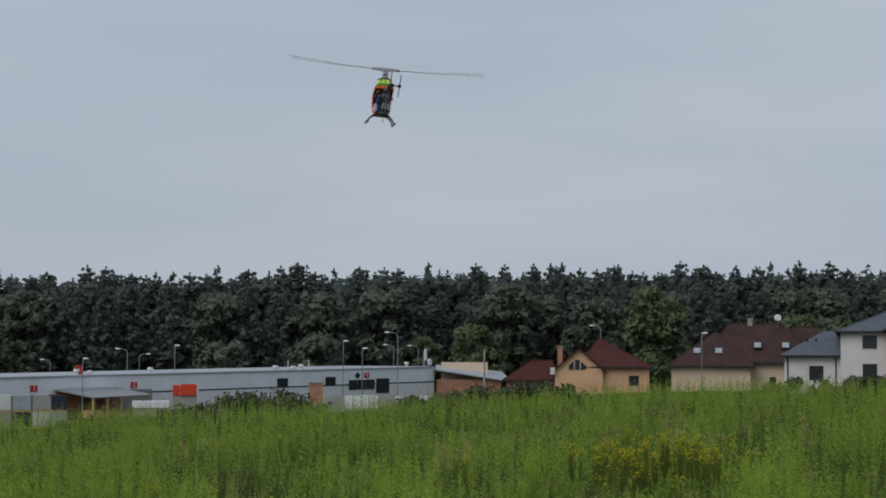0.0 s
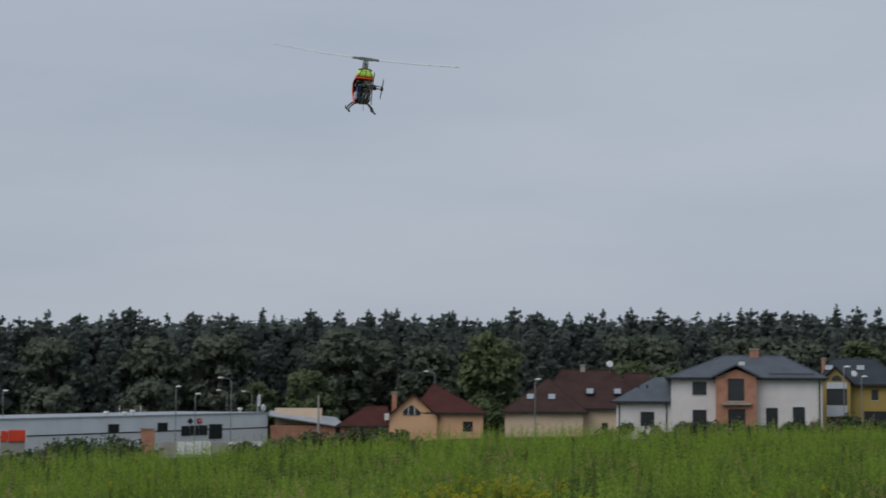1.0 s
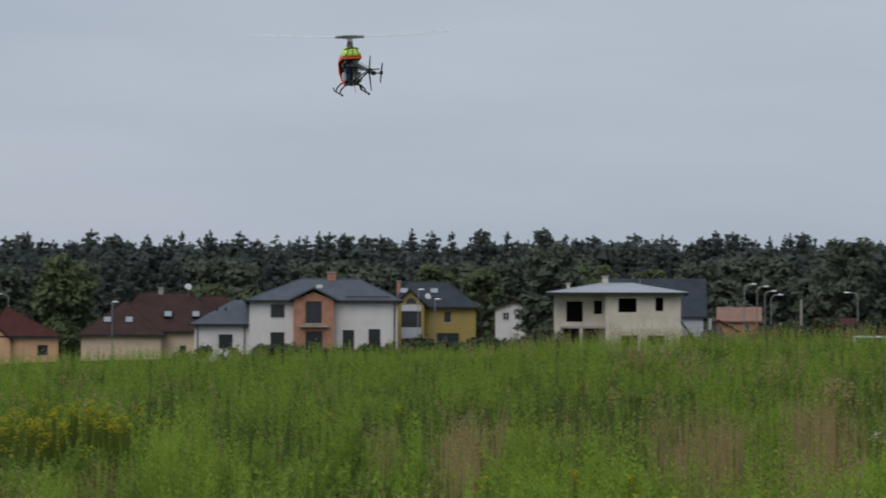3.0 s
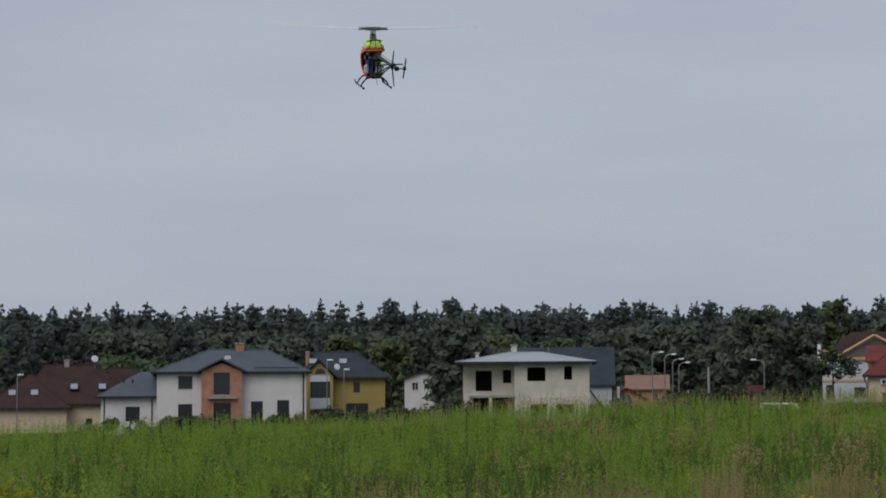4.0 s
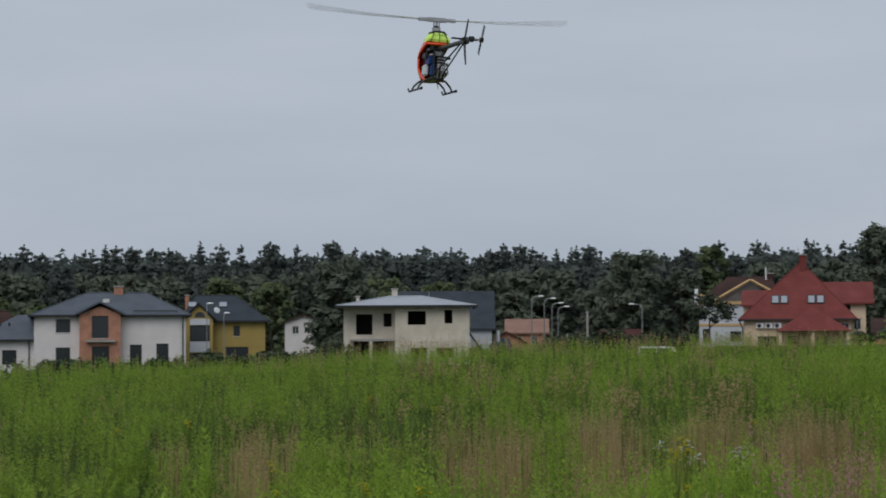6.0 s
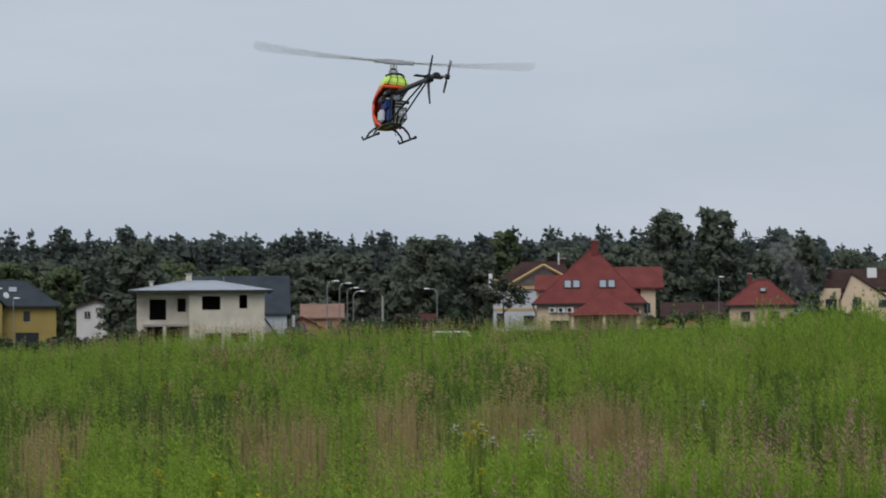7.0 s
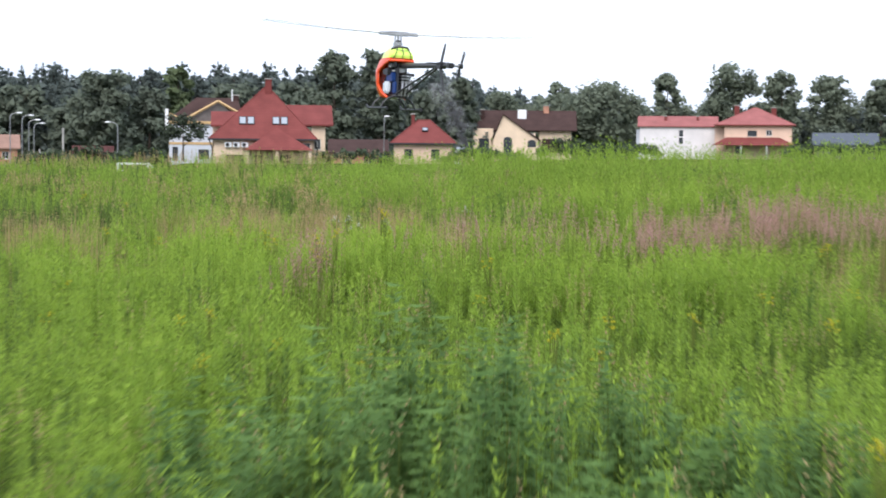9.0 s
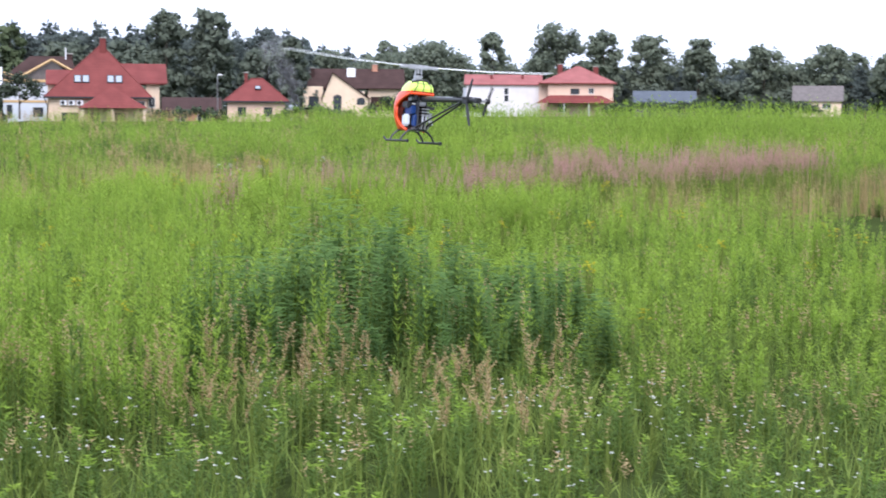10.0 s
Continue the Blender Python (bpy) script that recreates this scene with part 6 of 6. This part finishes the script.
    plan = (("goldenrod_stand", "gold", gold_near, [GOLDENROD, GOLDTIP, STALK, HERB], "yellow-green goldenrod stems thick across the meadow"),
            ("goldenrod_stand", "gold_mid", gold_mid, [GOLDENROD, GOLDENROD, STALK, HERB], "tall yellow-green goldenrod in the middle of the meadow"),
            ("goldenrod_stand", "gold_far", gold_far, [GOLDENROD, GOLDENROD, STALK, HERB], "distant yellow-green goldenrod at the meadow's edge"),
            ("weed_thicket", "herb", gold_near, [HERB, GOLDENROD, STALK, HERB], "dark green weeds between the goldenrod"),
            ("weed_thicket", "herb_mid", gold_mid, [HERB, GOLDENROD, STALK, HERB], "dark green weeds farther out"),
            ("meadow_grass", "grass", grass_near, [GRASS], "green meadow grass tufts between the weeds"),
            ("meadow_grass", "grass_mid", grass_mid, [GRASS], "green meadow grass farther out"),
            ("dry_grass", "dry", dry_near, [DRY, STALK], "tan seed heads on green stalks"),
            ("dry_grass", "straw", dry_near, [DRY, DRY], "tan dry seed grass stalks"),
            ("dry_grass", "dry_far", dry_far, [DRY, STALK], "distant tan seed grass"),
            ("dry_grass", "seed", seed_heads, [DRY, STALK], "ripe tan seed heads in the low grass"),
            ("plume_grass", "pink", pink_near, [PLUME, STALK], "dusky pink plume grass in a broad band"),
            ("mugwort_patch", "mug", mug, [MUGWORT, STALK], "dark blue-green mugwort thicket"),
            ("clover_patch", "clover", clover, [GRASS, STALK, PETAL], "low grass dotted with white clover heads"),
            ("yellow_flowers", "yellow", yellow, [GOLDENROD, STALK, BLOOM], "yellow flower heads among the weeds"),
            ("white_umbels", "umbel", umbel, [GOLDENROD, STALK, PETAL], "flat white umbel flowers among dry grass"))
    for name, key, shapes, mats, label in plan:
        lay(name, shapes, np.concatenate(lists[key]), mats, label, rng)


meadow()


# ---- the model helicopter: nose +y, up +z, origin between the skids ----
YELLOW = material("fluorescent_yellow_paint", (0.68, 1.0, 0.17), rough=0.3, vary=0.06, bump=0.0, spec=0.5)
ORANGE = material("fluorescent_orange_paint", (0.85, 0.085, 0.015), rough=0.3, vary=0.06, bump=0.0, spec=0.5)
CARBON = material("black_carbon", (0.02, 0.02, 0.022), rough=0.4, vary=0.2, scale=30, fine=300, bump=0.05, spec=0.5)
ALLOY = material("bare_alloy", (0.42, 0.42, 0.43), rough=0.35, metal=0.8, vary=0.15, scale=20, fine=200, bump=0.05)
BLUE = material("blue_anodised_parts", (0.02, 0.06, 0.22), rough=0.4, metal=0.3, vary=0.15, scale=20, fine=200, bump=0.05)
BLADE = material("pale_grey_blade", (0.72, 0.73, 0.75), rough=0.4, vary=0.1, scale=6, fine=60, bump=0.02)
TANK = material("milky_white_tank", (0.62, 0.66, 0.7), rough=0.4, vary=0.1, scale=20, fine=100, bump=0.02)


def pod_row(q):
    """Height, half width, front and rear of the canopy at q from its sill (0) to its top (1): its sides are cut away behind the nose."""
    if q < 0.72:
        k = q / 0.72
        half = 0.112 * (0.62 + 0.38 * math.sin(math.pi * (0.1 + 0.55 * k)) ** 0.8)
        rear = float(np.interp(k, (0, 0.1, 0.3, 0.72, 0.88, 1), (-0.03, 0.05, 0.12, 0.12, 0.02, -0.09)))
        return 0.085 + 0.265 * k, half, 0.17 + 0.075 * math.sin(math.pi * (0.1 + 0.6 * k)), rear
    k = (q - 0.72) / 0.28
    return 0.35 + 0.085 * k, 0.108 * math.sqrt(1 - (0.8 * k) ** 2), 0.19 * math.sqrt(1 - (0.85 * k) ** 2), -0.09 - 0.025 * math.sin(math.pi * k) + 0.03 * k


def canopy_mesh():
    """The open-backed canopy: a bulging nose shell over the mechanics, closed by a dome on top."""
    bm = bmesh.new()
    rows, cols, grid = 18, 19, []
    for i in range(rows):
        z, half, nose, rear = pod_row(i / (rows - 1))
        line = []
        for j in range(cols):
            a = math.pi * j / (cols - 1)
            line.append(bm.verts.new((-half * (math.cos(a) if abs(math.cos(a)) > 0.999 else math.copysign(abs(math.cos(a)) ** 0.75, math.cos(a))), rear + (nose - rear) * math.sin(a) ** 0.75, z)))
        grid.append(line)
    for i in range(rows - 1):
        for j in range(cols - 1):
            f = bm.faces.new((grid[i][j], grid[i][j + 1], grid[i + 1][j + 1], grid[i + 1][j]))
            f.material_index = 1 if i >= 13 else 0
            f.smooth = True
    for i in range(12, rows - 1):
        f = bm.faces.new((grid[i][0], grid[i + 1][0], grid[i + 1][-1], grid[i][-1]))
        f.material_index = 1 if i >= 13 else 0
    f = bm.faces.new(grid[-1])
    f.material_index = 1
    bm.faces.new(grid[0][::-1])
    bmesh.ops.recalc_face_normals(bm, faces=bm.faces[:])
    bmesh.ops.solidify(bm, geom=bm.faces[:], thickness=0.006)
    return bm, grid


def helicopter():
    h = new("model_helicopter")
    tagged(h, "orange and yellow model helicopter flying over the meadow", "helicopter")
    bm, _ = canopy_mesh()
    can = part("canopy", bm, [ORANGE, YELLOW], h, "fluorescent orange canopy with yellow top")
    for x in (-0.045, 0.0, 0.045):
        part("top_stripe", one_tube([(x, -0.086, 0.438), (x * 1.5, -0.117, 0.4), (x * 1.9, -0.098, 0.355)], 0.004, 6), CARBON, can)
    part("top_collar", one_tube([(-0.085, -0.05, 0.425), (-0.05, -0.088, 0.438), (0, -0.098, 0.441), (0.05, -0.088, 0.438), (0.085, -0.05, 0.425)], 0.008, 6), CARBON, can)
    rim = [pod_row(q) for q in np.linspace(0, 0.72, 10)]
    for s in (-1, 1):
        part("canopy_rim", one_tube([(s * half, rear, z) for z, half, _, rear in rim], 0.011, 6), ORANGE, can)
    part("top_lip", one_tube([(-0.11, -0.095, 0.345), (0, -0.112, 0.347), (0.11, -0.095, 0.345)], 0.01, 6), ORANGE, can)
    # side frames and mechanics
    for s in (-1, 1):
        pts = [(-0.13, 0.1), (0.12, 0.09), (0.15, 0.2), (0.06, 0.3), (0.05, 0.335), (-0.06, 0.335), (-0.12, 0.32)]
        n = len(pts)
        part("side_frame", solid([(s * 0.036, y, z) for y, z in pts] + [(s * 0.04, y, z) for y, z in pts],
                                 [tuple(range(n)), tuple(range(2 * n - 1, n - 1, -1))] + [(i, (i + 1) % n, n + (i + 1) % n, n + i) for i in range(n)]), CARBON, h)
        part("fuel_tank", one_box(s * 0.078 - 0.022, s * 0.078 + 0.022, -0.03, 0.05, 0.115, 0.2, 0.012), TANK, h, "milky white tank")
        part("servo", one_box(s * 0.06 - 0.015, s * 0.06 + 0.015, -0.1, -0.04, 0.3, 0.34, 0.004), CARBON, h)
        part("servo", one_box(s * 0.058 - 0.013, s * 0.058 + 0.013, -0.02, 0.04, 0.33, 0.37, 0.004), ALLOY, h)
    part("engine", one_box(-0.02, 0.045, -0.12, 0.0, 0.115, 0.19, 0.01), CARBON, h)
    for k in range(5):
        part("cooling_fin", one_box(-0.015, 0.06, -0.135, -0.05, 0.195 + 0.011 * k, 0.201 + 0.011 * k), CARBON if k % 2 else ALLOY, h)
    for x in (-0.005, 0.028, 0.06):
        part("engine_tube", one_tube([(x, -0.125, 0.1), (x, -0.14, 0.15), (x + 0.006, -0.128, 0.2)], 0.011, 8), ALLOY, h, "bright alloy tube")
    part("exhaust_pipe", one_tube([(0.05, -0.1, 0.2), (0.085, -0.13, 0.205), (0.088, -0.14, 0.14), (0.07, -0.05, 0.1)], 0.013), ALLOY, h)
    part("battery_pack", one_box(-0.075, -0.02, -0.075, 0.05, 0.2, 0.262, 0.008), BLUE, h, "blue pack")
    part("battery_strap", one_box(-0.052, -0.018, -0.1, -0.03, 0.115, 0.2, 0.008), BLUE, h)
    part("receiver_box", one_box(-0.1, -0.035, -0.04, 0.06, 0.245, 0.29, 0.008), CARBON, h)
    part("gyro_box", one_box(-0.085, -0.045, -0.06, 0.0, 0.296, 0.325, 0.005), ALLOY, h)
    part("gear_case", one_box(-0.03, 0.05, -0.11, -0.03, 0.262, 0.3, 0.008), ALLOY, h, "bright alloy gear case")
    part("muffler", one_tube([(-0.02, -0.1, 0.1), (-0.02, 0.05, 0.1)], 0.022, 10), ALLOY, h)
    part("main_gear", one_tube([(0, -0.0, 0.27), (0, 0.0, 0.278)], 0.075, 20), LIGHT_TRIM, h)
    part("antenna_bracket", one_box(0.04, 0.115, -0.12, -0.1, 0.24, 0.26), CARBON, h)
    part("base_plate", one_box(-0.06, 0.06, -0.12, 0.15, 0.085, 0.1, 0.004), CARBON, h)
    # landing gear
    for y in (-0.07, 0.1):
        bow = [(-0.165, y, 0.012), (-0.145, y, 0.045), (-0.1, y, 0.08), (-0.05, y, 0.093), (0.05, y, 0.093), (0.1, y, 0.08), (0.145, y, 0.045), (0.165, y, 0.012)]
        part("skid_bow", one_tube(bow, 0.0085), CARBON, h)
    for s in (-1, 1):
        skid = part("skid", one_tube([(s * 0.165, -0.17, 0.008), (s * 0.165, 0.17, 0.008), (s * 0.165, 0.21, 0.03)], 0.008), CARBON, h)
        part("skid_cap", one_tube([(s * 0.165, -0.19, 0.008), (s * 0.165, -0.165, 0.008)], 0.012), CARBON, skid)
    part("whip_antenna", one_tube([(0.02, -0.05, 0.09), (0.03, -0.08, 0.02)], 0.003, 5), CARBON, h)
    # mast and head
    part("mast", one_tube([(0, 0, 0.4), (0, 0, 0.535)], 0.011), ALLOY, h)
    head = part("swashplate", one_tube([(0, 0, 0.455), (0, 0, 0.475)], 0.04, 16), ALLOY, h)
    part("upper_ring", one_tube([(0, 0, 0.48), (0, 0, 0.49)], 0.03, 16), CARBON, head)
    for k in range(4):
        a = k * math.pi / 2 + 0.4
        part("link_rod", one_tube([(0.038 * math.cos(a), 0.038 * math.sin(a), 0.44), (0.034 * math.cos(a), 0.034 * math.sin(a), 0.525)], 0.005, 6), ALLOY, h)
    part("upper_block", one_box(-0.035, 0.035, -0.04, 0.04, 0.43, 0.452, 0.005), ALLOY, h)
    # tail
    part("tail_boom", one_tube([(0, -0.06, 0.31), (0, -0.93, 0.3)], [0.019, 0.015], 12), CARBON, h, "dark carbon tail boom")
    for s in (-1, 1):
        part("boom_strut", one_tube([(s * 0.045, -0.1, 0.11), (s * 0.012, -0.72, 0.288)], 0.007, 6), CARBON, h)
    part("tail_pushrod", one_tube([(0.025, -0.12, 0.33), (0.028, -0.88, 0.322)], 0.003, 5), ALLOY, h)
    fin = [(-0.81, 0.32), (-0.77, 0.3), (-0.81, 0.39), (-0.845, 0.45), (-0.855, 0.44), (-0.835, 0.38)]
    low = [(-0.77, 0.29), (-0.81, 0.29), (-0.84, 0.2), (-0.865, 0.13), (-0.85, 0.13), (-0.81, 0.2)]
    for name, pts in (("upper_fin", fin), ("lower_fin", low)):
        n = len(pts)
        part(name, solid([(-0.004, y, z) for y, z in pts] + [(0.004, y, z) for y, z in pts],
                         [tuple(range(n)), tuple(range(2 * n - 1, n - 1, -1))] + [(i, (i + 1) % n, n + (i + 1) % n, n + i) for i in range(n)]), CARBON, h)
    part("stabiliser", one_box(-0.12, 0.12, -0.82, -0.76, 0.312, 0.318, 0.002), CARBON, h)
    part("fin_clamp", one_box(-0.03, 0.03, -0.84, -0.76, 0.28, 0.325, 0.006), CARBON, h)
    part("tail_gearbox", one_box(-0.022, 0.03, -0.97, -0.91, 0.282, 0.318, 0.008), CARBON, h)
    part("tail_shaft", one_tube([(0.03, -0.95, 0.3), (0.1, -0.95, 0.3)], 0.008), ALLOY, h)
    for ob in h.children_recursive:
        ob.data.transform(Matrix.Diagonal((0.79, 1.0, 1.0, 1.0)))
    # turning parts
    rotor = part("main_rotor", one_box(-0.075, 0.075, -0.018, 0.018, -0.014, 0.018, 0.006), ALLOY, h, "pale main rotor head")
    for s in (-1, 1):
        bm = bmesh.new()
        prof = [(-0.03, 0), (-0.015, 0.006), (0.012, 0.006), (0.038, 0.0), (0.012, -0.004), (-0.015, -0.004)]
        rings = [[bm.verts.new((s * x, s * c * w, z + 0.004 + 0.05 * (x - 0.1) ** 2)) for c, z in prof] for x, w in ((0.11, 0.55), (0.16, 0.78), (0.5, 0.78), (0.94, 0.78), (0.96, 0.6))]
        for a, b in zip(rings, rings[1:]):
            for k in range(6):
                bm.faces.new((a[k], a[(k + 1) % 6], b[(k + 1) % 6], b[k]))
        bm.faces.new(rings[0][::-1])
        bm.faces.new(rings[-1])
        part("rotor_blade", bm, BLADE, rotor)
        part("blade_grip", one_box(min(s * 0.07, s * 0.14), max(s * 0.07, s * 0.14), -0.016, 0.016, -0.01, 0.014, 0.004), ALLOY, rotor)
    tail = part("tail_rotor", one_tube([(-0.012, 0, 0), (0.012, 0, 0)], 0.018, 10), CARBON, h, "dark tail rotor")
    for s in (-1, 1):
        part("tail_blade", one_box(-0.003, 0.003, -0.014, 0.014, min(s * 0.02, s * 0.11), max(s * 0.02, s * 0.11), 0.002), CARBON, tail)
    return h, rotor, tail


heli, main_rotor, tail_rotor = helicopter()


HELI = [
    (0.0, -6.917, 17.193, 4.256, -26.3, 3.0, 5.9),
    (0.5, -6.665, 18.263, 4.591, -25.2, 14.0, 2.7),
    (1.0, -5.858, 18.456, 4.963, -24.0, 12.9, 4.8),
    (1.5, -4.751, 18.022, 4.848, -20.7, 5.4, 6.3),
    (2.0, -3.856, 19.122, 4.623, -21.2, 1.3, 0.8),
    (2.5, -2.581, 18.030, 4.120, -15.3, 1.0, 0.8),
    (3.0, -1.699, 18.256, 4.257, -18.3, 13.8, -5.2),
    (3.2, -1.398, 18.121, 4.375, -15.5, 14.3, -4.2),
    (4.3, -0.417, 17.583, 5.015, -14.6, 18.8, -3.5),
    (4.5, -0.313, 17.069, 4.889, -13.6, 18.9, -2.3),
    (5.0, -0.019, 17.225, 4.467, -13.3, 18.0, -2.3),
    (5.2, 0.101, 16.244, 4.214, -12.6, 14.6, 1.6),
    (6.3, 1.137, 13.726, 3.728, -10.6, 1.1, 4.2),
    (6.5, 1.325, 13.356, 3.595, -9.5, 0.1, 4.8),
    (7.0, 1.861, 12.886, 3.264, -9.0, -1.4, 4.8),
    (7.5, 2.358, 12.113, 2.960, -5.6, 5.3, 1.3),
    (7.7, 2.646, 12.174, 3.008, -7.3, 8.7, -0.8),
    (8.0, 3.069, 12.268, 2.945, -7.4, 8.7, -0.9),
    (8.3, 2.032, 8.979, 2.728, -4.5, 4.5, 2.2),
    (8.5, 1.048, 6.645, 2.520, -3.3, 2.6, 1.7),
    (8.8, -0.503, 3.249, 2.368, -2.7, 2.4, 2.2),
    (9.0, -1.329, 1.216, 2.352, -3.2, 1.6, 2.6),
    (9.5, -2.652, -2.715, 2.052, -1.9, 0.7, 4.0),
    (10.0, -3.118, -5.537, 1.830, -1.1, 0.3, 4.8),
]


def motions():
    """The flight of the helicopter, the turning of its two rotors, and the drifting smoke."""
    walk(heli, [(t, pose(x, y, z, 0, 0, -head) @ pose(0, 0, 0, nose, 0, 0) @ pose(0, 0, 0, 0, bank, 0)) for t, x, y, z, head, nose, bank in HELI])
    for puff, x, y, z in PUFFS:
        walk(puff, [(t, pose(x - 0.1 * (t - 8), y, z + 0.12 * (t - 8), 0, 0, 2 * t)) for t in (0.0, 5.0, 10.0)])
    walk(main_rotor, [(k / FPS, pose(0, 0, 0.535, 0, 0, -15 + 84 * k)) for k in range(301)])
    walk(tail_rotor, [(k / FPS, pose(0.075, -0.95, 0.3, 30 + 84 * k, 0, 0)) for k in range(301)])


motions()
